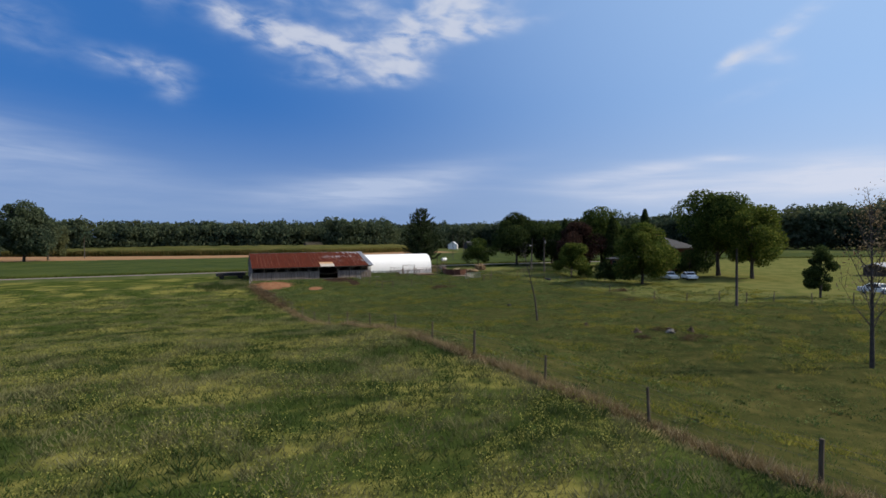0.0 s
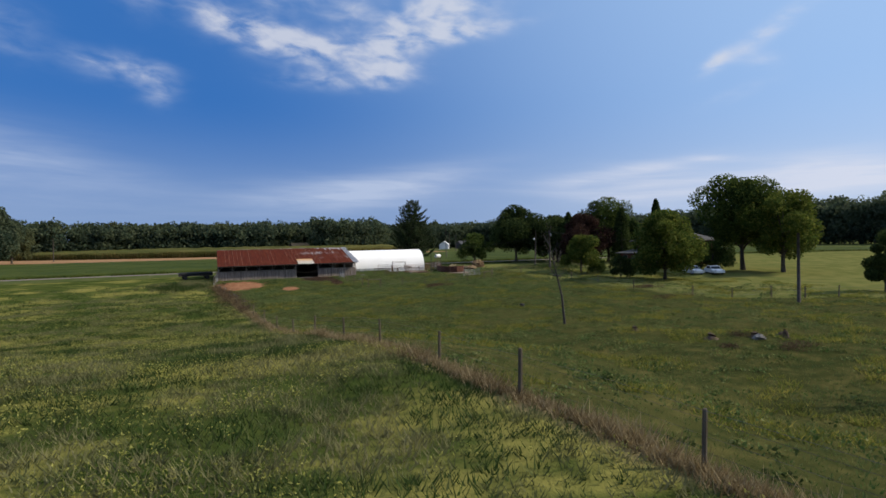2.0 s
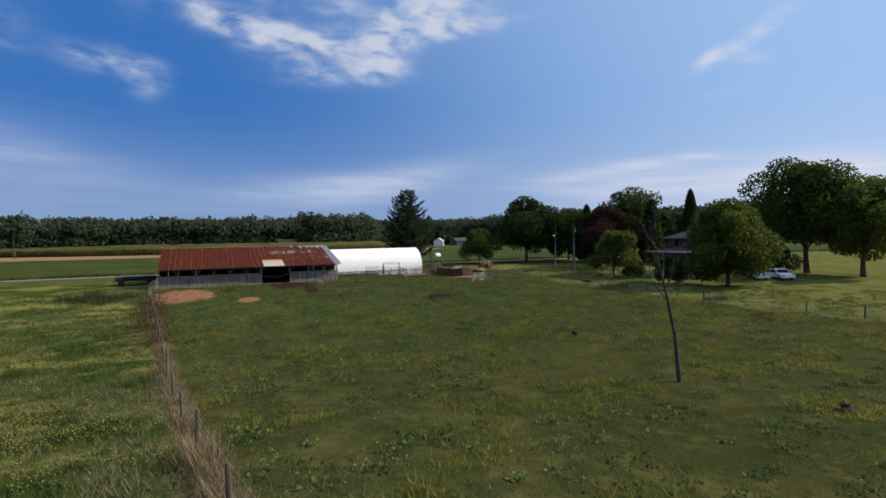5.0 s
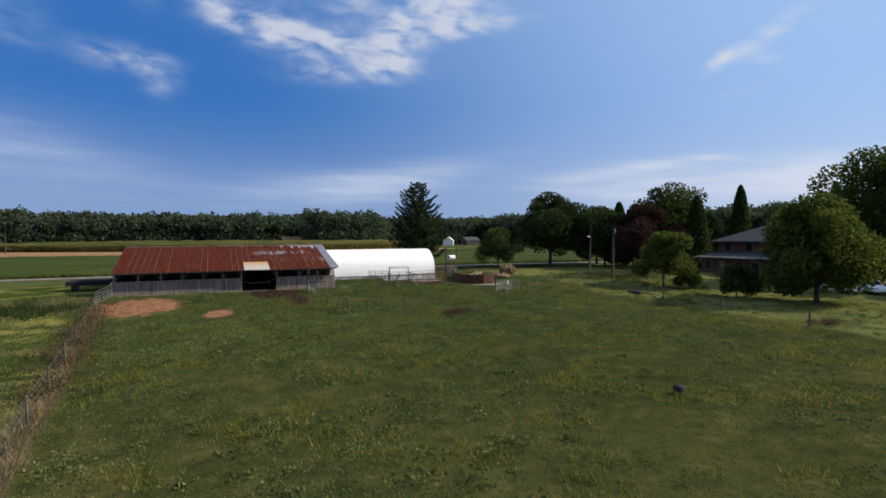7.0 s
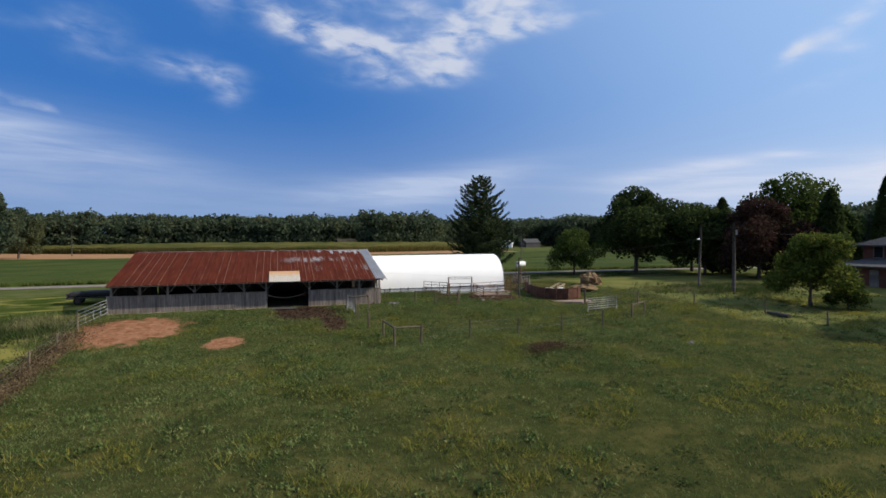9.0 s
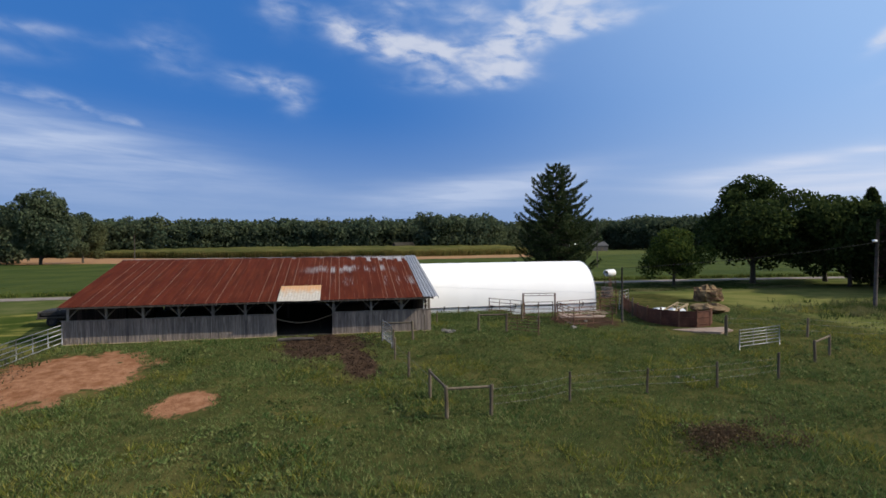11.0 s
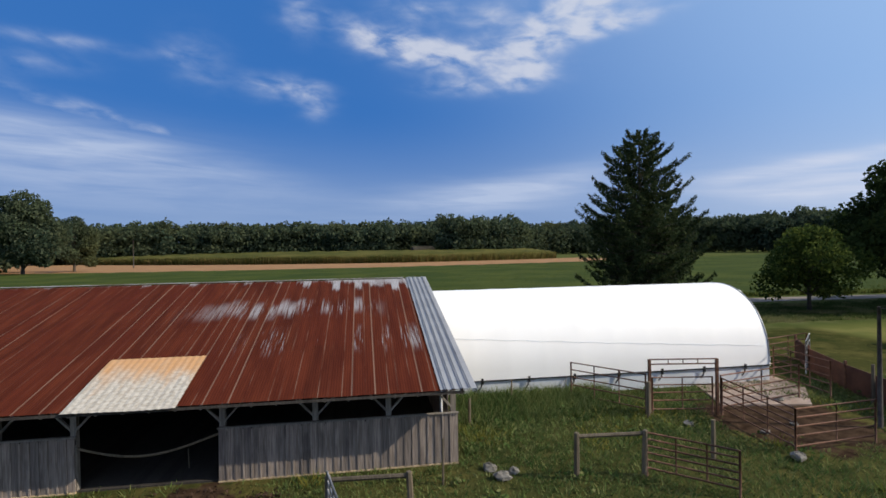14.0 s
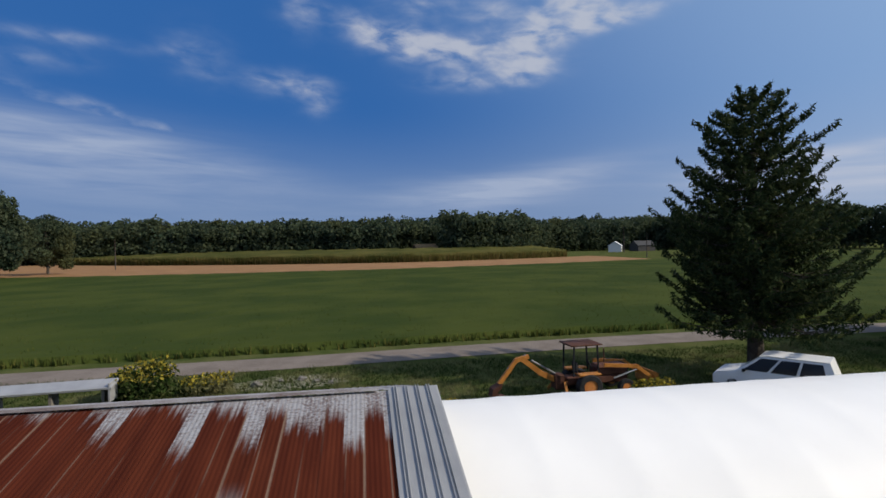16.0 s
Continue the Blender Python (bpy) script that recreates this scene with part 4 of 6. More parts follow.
    for gx, name in ((BX0 + 0.12, "gable_wall"), (BX1 - 0.2, "gable_wall")):
        n = 80
        gable = part(name, Geo().box((gx, RIDGE_Y, 2.55), (0.06, BACK_Y - 0.3, 0.12)), MAT["dark_wood"], ob, "vertical grey boards up to the roof")
        for i in range(n):
            py = 0.12 + (BACK_Y - 0.24) * (i + 0.5) / n
            low = 0.3 if gx < 0 or py > 1.4 else 2.5
            top = roof_z(py) - 0.06
            if top > low:
                part("board", Geo().box((0, 0, 0.5 * (top - low)), (0.028, (BACK_Y - 0.24) / n - 0.012, top - low)), MAT["board"], gable, m=pose(gx, py, low))
    part("downpipe", Geo().tube([(9.55, 0.5, 0.5), (9.55, 0.5, 2.5)], 0.04, 8), MAT["white"], ob, "white plastic pipe")
    # floor in the same near-black wood as the rear wall
    part("barn_floor", Geo().box((0.5 * (BX0 + BX1), RIDGE_Y, 0.44), (BX1 - BX0 - 0.3, BACK_Y - 0.1, 0.05)), MAT["dark_wood"], ob, "near-black barn floor")
    # sagging belt across the doorway
    pts = [(0.05 + 3.45 * s, 0.05, 1.55 - 0.42 * math.sin(math.pi * s) * (1 - 0.25 * s) + 0.15 * s) for s in [i / 16 for i in range(17)]]
    part("sagging_belt", Geo().tube(pts, 0.035, 6), MAT["post"], ob, "old pale hose slung across the doorway", True)
    part("hook", Geo().beam((2.72, 0.05, 1.35), (2.74, 0.05, 0.85), 0.04, 0.02), MAT["post"], ob)


barn()


# ---- fabric shelter ----
TX0, TX1, TY0, TDEEP = 10.2, 24.95, 6.0, 6.8


def arch(s):
    """Profile of the cover, s from 0 (front) to 1 (rear)."""
    a = math.pi * s
    c, d = -math.cos(a), math.sin(a)
    return TY0 + TDEEP * 0.5 * (1 + math.copysign(abs(c) ** 0.92, c)), 1.12 + 3.42 * abs(d) ** 0.86


def shelter():
    ob = holder("fabric_shelter", (TX0, TY0, 0), "long white fabric hoop shelter on a pale skirt wall", "shelter")
    back = pose(-TX0, -TY0, 0)
    g, pts, nx, ns = Geo(), [], 116, 40
    hoops = 1.52
    for i in range(nx + 1):
        px = TX0 + (TX1 - TX0) * i / nx
        u = ((px - TX0) / hoops) % 1.0
        sag = 0.016 * (4 * u * (1 - u)) ** 0.4
        for j in range(ns + 1):
            py, pz = arch(j / ns)
            e = math.sin(math.pi * j / ns) ** 0.5
            w = 0.004 * math.sin(px * 5.1 + j * 0.7) * e
            pts.append((px, py + (py - TY0 - TDEEP / 2) / TDEEP * -2 * sag * 0.5, pz - sag * e + w))
    g.faces(pts, [(i * (ns + 1) + j, (i + 1) * (ns + 1) + j, (i + 1) * (ns + 1) + j + 1, i * (ns + 1) + j + 1) for i in range(nx) for j in range(ns)])
    cover = part("cover", g, MAT["cover"], ob, "taut white fabric cover", True, back)
    # seam rope across the front face
    pts = []
    for i in range(61):
        px = TX0 + 0.3 + (TX1 - TX0 - 0.5) * i / 60
        py, pz = arch(0.15 - 0.085 * i / 60)
        pts.append((px, py - 0.014, pz + 0.008 - 0.05 * math.sin(math.pi * i / 60) ** 1.5 + 0.02 * math.sin(i)))
    part("lacing", Geo().tube(pts, 0.006, 4), MAT["skirt"], cover, "thin grey lacing line", m=None)
    for py, lbl in ((TY0 + 0.05, "front"), (TY0 + TDEEP - 0.05, "rear")):
        part("skirt_wall", Geo().box((0.5 * (TX0 + TX1), py, 0.74), (TX1 - TX0, 0.05, 0.8)), MAT["skirt"], ob, "pale grey skirt board", m=back)
        part("edge_rail", Geo().beam((TX0, py - 0.06, 1.13), (TX1, py - 0.06, 1.13), 0.05, 0.05), MAT["black"], ob, m=back)
    # end walls
    for px in (TX0 + 0.04, TX1 - 0.06):
        pr = [arch(j / 24) for j in range(25)]
        g = Geo()
        ring = [(px, TY0 + 0.1, 0.35)] + [(px, min(max(a, TY0 + 0.08), TY0 + TDEEP - 0.08), b - 0.12) for a, b in pr] + [(px, TY0 + TDEEP - 0.1, 0.35)]
        g.faces(ring + [(p[0] + 0.02, p[1], p[2]) for p in ring], [tuple(range(len(ring))), tuple(reversed(range(len(ring), 2 * len(ring))))])
        part("end_wall", g, MAT["cover"], ob, m=back)
    part("arch_hoop", Geo().tube([(TX1, a, b - 0.02) for a, b in (arch(j / 24) for j in range(25))], 0.035, 6), MAT["galv"], ob, smooth=True, m=back)
    # ratchet straps along the front
    for k in range(7):
        px = 12.0 + k * 1.95
        part("ratchet", Geo().beam((px, TY0 - 0.06, 1.12), (px - 0.03, TY0 - 0.07, 0.9), 0.05, 0.03).beam((px - 0.03, TY0 - 0.07, 0.92), (px - 0.17, TY0 - 0.08, 0.76), 0.06, 0.03).beam((px + 0.02, TY0 - 0.07, 1.25), (px + 0.02, TY0 - 0.07, 1.02), 0.09, 0.05), MAT["black"], ob, "black ratchet strap", m=back)
    for k in (4.9, 13.9):
        part("brace", Geo().beam((TX0 + k, TY0 - 0.5, 0.4), (TX0 + k + 0.5, TY0, 1.1), 0.05, 0.05), MAT["galv"], ob, m=back)


shelter()


# ---- fences, gates and pens ----
def pipe_gate(p, q, h, rails, mat, label, name="pipe_gate", r=0.024, uprights=2, low=0.22):
    """A tubular panel from p to q, standing on the land."""
    ob = holder(name, (p[0], p[1], 0), label, "gate", "tubular stock panels")
    a, b = Vector((0, 0, gz(*p))), Vector((q[0] - p[0], q[1] - p[1], gz(*q)))
    for i in range(rails):
        z = low + (h - low) * (i / (rails - 1)) ** 0.92
        part("rail", Geo().tube([a + Vector((0, 0, z)), b + Vector((0, 0, z))], r, 6), MAT[mat], ob, smooth=True)
    for k in range(uprights + 2):
        c = a.lerp(b, k / (uprights + 1))
        foot = -0.05 if k in (0, uprights + 1) else low
        part("upright", Geo().tube([c + Vector((0, 0, foot)), c + Vector((0, 0, h + 0.02))], r * (1.35 if foot < 0 else 0.9), 6), MAT[mat], ob, smooth=True)
    return ob


def wood_post(parent, x, y, h, r, rng, mat="post"):
    z = gz(x, y)
    lx, ly = rng.uniform(-0.05, 0.05), rng.uniform(-0.05, 0.05)
    return part("post", Geo().tube([(x, y, z - 0.3), (x + lx * 0.5, y + ly * 0.5, z + h * 0.5), (x + lx, y + ly, z + h - 0.02), (x + lx, y + ly, z + h)], [r * 1.05, r, r * 0.95, r * 0.75], 7), MAT[mat], parent)


def wire_fence(points, h, heights, label, seed, r=0.055, wires=True):
    rng = random.Random(seed)
    ob = holder("wire_fence", (0, 0, 0), label, "fence")
    for x, y in points:
        wood_post(ob, x, y, h * rng.uniform(0.9, 1.1), r * rng.uniform(0.85, 1.2), rng)
    if wires:
        for w in heights:
            pts = []
            for (ax, ay), (bx, by) in zip(points, points[1:]):
                for s in (0, 0.5):
                    x, y = ax + (bx - ax) * s, ay + (by - ay) * s
                    pts.append((x, y, gz(x, y) + w - (0.03 if s else 0)))
            pts.append((*points[-1], gz(*points[-1]) + w))
            part("wire", Geo().tube(pts, 0.005, 3, False), MAT["wire"], ob)
    return ob


west = [(fence_x(y), y) for y in (-107.6, -102.5, -97.4, -92.3, -87.3, -82.1, -76.6, -72.0, -66.9, -62.4, -57.2, -52.0, -46.9, -41.8, -36.6, -31.5, -26.3, -21.2, -16.0, -10.9, -5.6)]
wire_fence(west, 1.22, (0.35, 0.65, 0.95, 1.12), "wire fence on grey wooden posts between meadow and pasture", 71)
wire_fence([(6.95, -4.6), (6.85, -6.6), (7.25, -9.3), (7.78, -12.4)], 1.2, (0.5, 0.95), "short wire fence guiding stock to the barn", 72)
wire_fence([(9.78, -14.85), (13.5, -13.95), (17.3, -13.6), (20.9, -13.5), (25.0, -12.6)], 1.25, (0.45, 0.75, 1.05), "low wire fence across the pasture", 73)
wire_fence([(28.1, -5.3), (33, -6.4), (38, -8.0), (41.5, -12.5), (41.5, -18), (40.2, -26), (38.6, -35), (37.0, -45.8), (40.1, -48.3), (43.2, -50.7), (45.4, -52.9), (47.5, -55.0), (50.2, -58.0), (53, -61), (58, -66), (66, -74)], 1.25, (0.4, 0.8, 1.1), "wire fence along the edge of the mown lawn", 74, 0.065)

RNG = random.Random(9)


def rail_frame(p, q, h, label, rail_h=None):
    """Two wooden posts joined by a top rail."""
    ob = holder("rail_frame", (0, 0, 0), label, "fence", "wooden brace frames")
    wood_post(ob, *p, h, 0.075, RNG)
    wood_post(ob, *q, h, 0.075, RNG)
    zr = rail_h or h - 0.1
    part("top_rail", Geo().tube([(*p, gz(*p) + zr), (*q, gz(*q) + zr)], 0.055, 7), MAT["post"], ob)
    return ob


rail_frame((7.78, -12.4), (8.04, -14.8), 1.25, "pair of grey posts joined by a rail")
rail_frame((8.04, -14.85), (9.78, -14.85), 1.25, "pair of grey posts joined by a rail")
rail_frame((6.5, -2.75), (8.35, -2.85), 1.15, "grey wooden brace rail beside the barn gate")
rail_frame((12.8, -1.6), (14.64, -1.72), 1.22, "weathered posts and rail at the end of a gate")
rail_frame((31.2, -9.6), (29.2, -10.6), 1.2, "grey wooden brace frame in the pasture")
pipe_gate((14.7, -1.75), (16.3, -3.2), 1.15, 6, "steel", "rusty tubular gate hung on a wooden post")
pipe_gate((6.9, -4.5), (6.5, -2.8), 1.25, 6, "galv", "open galvanised mesh gate by the barn doorway", uprights=4)
pipe_gate((26.4, -8.4), (30.0, -7.4), 1.15, 6, "galv", "galvanised tubular gate standing in the grass")
pipe_gate((-12.5, -5.2), (-11.95, -0.3), 1.25, 5, "galv", "white-grey tubular gate at the barn corner", uprights=3)
pipe_gate((15.5, 5.3), (17.3, 2.85), 1.45, 5, "steel", "rusty stock panel beside the shelter")
pipe_gate((17.5, 2.75), (19.6, 2.4), 1.35, 5, "steel", "rusty gate inside an overhead frame", uprights=1)
pipe_gate((19.9, 2.3), (19.6, -1.25), 1.3, 6, "steel", "rusty tubular stock panel of the cattle pen")
pipe_gate((19.6, -1.25), (22.6, -0.95), 1.3, 5, "steel", "rusty tubular stock panel of the cattle pen", uprights=1)
pipe_gate((20.0, 2.5), (24.0, 3.4), 1.35, 5, "steel", "rusty tubular stock panel of the cattle pen", uprights=1)
pipe_gate((25.4, 6.3), (25.2, 3.2), 1.45, 5, "steel", "rusty panel at the end of the shelter")
pipe_gate((25.2, 7.6), (29.6, 9.0), 1.45, 5, "steel", "rusty stock panel behind the pen")
pipe_gate((27.5, 6.8), (29.4, 8.6), 1.5, 5, "galv", "galvanised alley panel standing over the curved wall")

frame_ob = holder("overhead_gate_frame", (0, 0, 0), "tall rusty steel frame over a pen gate", "gate frame")
fz = gz(18.5, 2.5)
for fx, fy in ((17.4, 2.75), (19.75, 2.35)):
    part("post", Geo().box((fx, fy, fz + 0.98), (0.09, 0.09, 2.06), bevel=0.01), MAT["steel"], frame_ob)
for zz in (2.0, 1.83):
    part("cross_bar", Geo().tube([(17.4, 2.75, fz + zz), (19.75, 2.35, fz + zz)], 0.025, 6), MAT["steel"], frame_ob)
for s in (0.28, 0.5, 0.72):
    part("strut", Geo().tube([(17.4 + 2.35 * s, 2.75 - 0.4 * s, fz + 1.83), (17.4 + 2.35 * s, 2.75 - 0.4 * s, fz + 2.0)], 0.018, 5), MAT["steel"], frame_ob)
for px, py, ph, pr in ((17.25, 2.6, 1.25, 0.1), (17.1, -1.1, 1.1, 0.07), (26.0, 2.2, 1.5, 0.07), (28.1, -5.2, 1.25, 0.08), (10.9, 3.1, 0.9, 0.05), (9.3, -1.3, 1.2, 0.03), (13.0, 5.2, 0.9, 0.04)):
    thing("fence_post", Geo().tube([(0, 0, -0.3), (0.01, 0, ph * 0.6), (0.02, 0.01, ph)], [pr, pr * 0.95, pr * 0.85], 7), MAT["post"], "lone weathered wooden post in rough grass", "post", "single posts", m=pose(px, py, gz(px, py)))

# curved crowding wall of rusty plate
tub = holder("crowding_wall", (0, 0, 0), "curved rusty steel crowding wall on a concrete pad", "cattle handling")
line = [(29.9, 10.0), (28.2, 7.4), (26.9, 4.2), (26.1, 1.6), (25.7, -0.3), (25.9, -1.6), (26.6, -2.6), (27.7, -3.0), (28.9, -2.7), (29.7, -1.9)]
for i, ((ax, ay), (bx, by)) in enumerate(zip(line, line[1:])):
    g = Geo()
    k = 4
    for j in range(k):
        s0, s1 = j / k, (j + 1) / k
        g.beam((ax + (bx - ax) * s0, ay + (by - ay) * s0, 0.85), (ax + (bx - ax) * s1, ay + (by - ay) * s1, 0.85), 0.025, 1.12)
    part("wall_plate", g, MAT["rustwall"], tub)
    part("stanchion", Geo().box((ax, ay, 0.9), (0.09, 0.09, 1.4)), MAT["steel"], tub)
    for zz in (0.55, 1.0, 1.42):
        part("band", Geo().beam((ax, ay - 0.03, zz), (bx, by - 0.03, zz), 0.04, 0.05), MAT["rustwall"], tub)
slab = Geo()
ring = [(25.2, -0.9), (25.3, -2.9), (26.6, -4.3), (28.0, -4.9), (29.3, -4.4), (29.9, -2.2), (29.0, 0.4), (27.0, 0.7)]
slab.faces([(x, y, gz(x, y) - 0.15) for x, y in ring] + [(x, y, 0.34) for x, y in ring], [tuple(range(8, 16))] + [(i, (i + 1) % 8, 8 + (i + 1) % 8, 8 + i) for i in range(8)])
thing("concrete_pad", slab, MAT["concrete"], "stained concrete pad under the crowding wall", "concrete pad")
slab = Geo()
ring = [(20.6, 3.2), (23.8, 2.6), (25.4, 4.6), (25.6, 6.6), (21.5, 6.4)]
slab.faces([(x, y, 0.2) for x, y in ring] + [(x, y, 0.475) for x, y in ring], [tuple(range(5, 10))] + [(i, (i + 1) % 5, 5 + (i + 1) % 5, 5 + i) for i in range(5)])
thing("concrete_pad", slab, MAT["concrete"], "reddish stained concrete apron beside the shelter", "concrete pad")
for i, (bx, by, bl, bt) in enumerate(((28.6, 2.6, 1.7, 15), (29.8, 2.2, 1.5, -10))):
    g = Geo().box((0, 0, 0.27), (bl * 0.75, 0.7, 0.54), bevel=0.18)
    thing("white_bag", g, MAT["white"], "bulging white feed sack behind the rusty wall", "sack", "white sacks", m=pose(bx, by, 0.46, 0, 0, bt))
ramp = holder("timber_ramp", (27.6, -0.6, 0.34), "pale new timber frame leaning inside the crowding wall", "timber frame", turn=12)
for k in (-0.45, 0.45):
    part("side_rail", Geo().beam((-0.9, k, 0.7), (0.9, k, 1.35), 0.05, 0.14), MAT["pale_wood"], ramp)
for k in range(5):
    part("slat", Geo().box((-0.8 + 0.4 * k, 0, 0.77 + 0.145 * k), (0.1, 0.95, 0.04)), MAT["pale_wood"], ramp)
for k in (-0.45, 0.45):
    part("leg", Geo().box((0.75, k, 0.63), (0.08, 0.08, 1.3)), MAT["pale_wood"], ramp)
    part("leg", Geo().box((-0.75, k, 0.36), (0.08, 0.08, 0.74)), MAT["pale_wood"], ramp)


def pole(name, x, y, h, r, label, lamp=False, cross=False, lean=0.0):
    ob = holder(name, (x, y, gz(x, y)), label, "pole")
    part("shaft", Geo().tube([(0, 0, -0.4), (lean * 0.5, 0, h * 0.5), (lean, 0, h)], [r * 1.15, r, r * 0.75], 9), MAT["deadwood"], ob, smooth=True)
    if cross:
        part("cross_arm", Geo().box((lean, 0, h - 0.5), (0.1, 1.1, 0.12)), MAT["dark_wood"], ob)
        part("transformer", Geo().tube([(lean + 0.25, 0, h - 1.3), (lean + 0.25, 0, h - 0.75)], 0.16, 10), MAT["galv"], ob, "grey metal can")
    if lamp:
        part("lamp_arm", Geo().tube([(lean, 0, h - 1.9), (lean - 0.5, -0.2, h - 1.7)], 0.03, 6), MAT["galv"], ob)
        part("lamp_head", Geo().box((lean - 0.62, -0.25, h - 1.75), (0.3, 0.2, 0.2), bevel=0.05), MAT["white"], ob, "white yard lamp head")
    return ob


pole("utility_pole", 46.7, 0.7, 7.4, 0.13, "bare wooden pole with a yard lamp", lamp=True, lean=0.35)
pole("utility_pole", 47.3, -3.6, 7.5, 0.16, "wooden utility pole with a short cross arm", cross=True)
pole("utility_pole", 40.6, -55.3, 6.9, 0.15, "dark wooden utility pole beside the lawn fence")
pole("utility_pole", 23.95, 0.1, 3.95, 0.07, "thin grey pole standing at the cattle pen")
pole("utility_pole", 57, 68, 10.0, 0.10, "tall thin grey pole standing in the green field")
pole("utility_pole", 148, 268, 14, 0.22, "tall far wooden utility pole in the fields")
pole("utility_pole", 117, 190, 9.5, 0.16, "far wooden utility pole on the green field")
pole("utility_pole", -80, 205, 11, 0.18, "far pale utility pole before the woods")
for a, b in (((23.95, 0.1, 4.3), (47.0, -3.6, 6.6)), ((47.05, 0.7, 7.4), (47.3, -3.6, 7.5)), ((47.3, -3.6, 7.4), (77, -3, 5.0))):
    pts = [(a[0] + (b[0] - a[0]) * s, a[1] + (b[1] - a[1]) * s, a[2] + (b[2] - a[2]) * s - 1.3 * s * (1 - s)) for s in [i / 12 for i in range(13)]]
    thing("power_cable", Geo().tube(pts, 0.014, 4, False), MAT["black"], "thin black power cable slung between poles", "cable", "power cables")

# hay feeder, fuel tank
feeder = holder("hay_feeder", (38.8, 10.4, gz(38.8, 10.4)), "rusty ring feeder heaped with old brown hay", "feeder")
rng_ = random.Random(3)
for k in range(16):
    a = 2 * math.pi * k / 16
    part("bar", Geo().tube([(1.2 * math.cos(a), 1.2 * math.sin(a), 0), (1.2 * math.cos(a), 1.2 * math.sin(a), 1.2)], 0.025, 5), MAT["steel"], feeder)
for zz in (0.35, 0.8, 1.2):
    part("hoop", Geo().tube([(1.2 * math.cos(2 * math.pi * k / 24), 1.2 * math.sin(2 * math.pi * k / 24), zz) for k in range(25)], 0.03, 5), MAT["steel"], feeder)
part("hay_heap", blob(rng_, 1.25, 0.85, 0.22, 9, 16), MAT["straw"], feeder, "old brown hay")
thing("hay_heap", blob(rng_, 1.3, 0.3, 0.25, 8, 14), MAT["straw"], "low spill of brown hay on the grass", "hay", m=pose(33.0, 2.6, gz(33.0, 2.6)))
tank = holder("fuel_tank", (33.3, 19.1, gz(33.3, 19.1)), "white cylindrical fuel tank on a steel stand", "tank", turn=35)
part("tank_body", Geo().tube([(-0.82, 0, 2.35), (-0.74, 0, 2.35), (0.74, 0, 2.35), (0.82, 0, 2.35)], [0.28, 0.40, 0.40, 0.28], 18), MAT["white"], tank, smooth=True)
for sx_ in (-0.55, 0.55):
    for sy_ in (-0.32, 0.32):
        part("leg", Geo().beam((sx_ * 1.1, sy_ * 1.5, 0), (sx_, sy_, 2.08), 0.06, 0.06), MAT["steel"], tank)
    part("cross_brace", Geo().beam((sx_, -0.42, 0.9), (sx_, 0.36, 1.6), 0.04, 0.04), MAT["steel"], tank)
pallets = holder("pallet_stack", (30.9, 15.6, gz(30.9, 15.6)), "weathered wooden pallets stacked on edge beside the tank", "pallets", turn=20)
for k in range(3):
    for q in range(6):
        part("slat", Geo().box((0.22 * k, 0, 0.12 + 0.19 * q), (0.03, 1.2, 0.1)), MAT["timber"], pallets)
    for q in (-0.5, 0.0, 0.5):
        part("bearer", Geo().box((0.22 * k + 0.06, q, 0.58), (0.09, 0.05, 1.14)), MAT["post"], pallets)

# ---- behind the sheds ----
def wheel(parent, x, y, z, r, w, rim, name="wheel"):
    g = Geo()
    prof = [(r * 0.55, -w / 2), (r * 0.9, -w / 2), (r, -w * 0.32), (r, w * 0.32), (r * 0.9, w / 2), (r * 0.55, w / 2)]
    n = 20
    pts = [(x + a * math.cos(2 * math.pi * k / n), y + b, z + a * math.sin(2 * math.pi * k / n)) for a, b in prof for k in range(n)]
    g.faces(pts, [(i * n + k, i * n + (k + 1) % n, (i + 1) * n + (k + 1) % n, (i + 1) * n + k) for i in range(len(prof) - 1) for k in range(n)])
    tyre = part("wheel", g, MAT["black"], parent)
    g = Geo().tube([(x, y - w * 0.4, z), (x, y - w * 0.22, z), (x, y + w * 0.22, z), (x, y + w * 0.4, z)], [r * 0.56, r * 0.42, r * 0.42, r * 0.56], 16)
    part("rim", g, rim, tyre)
    return tyre


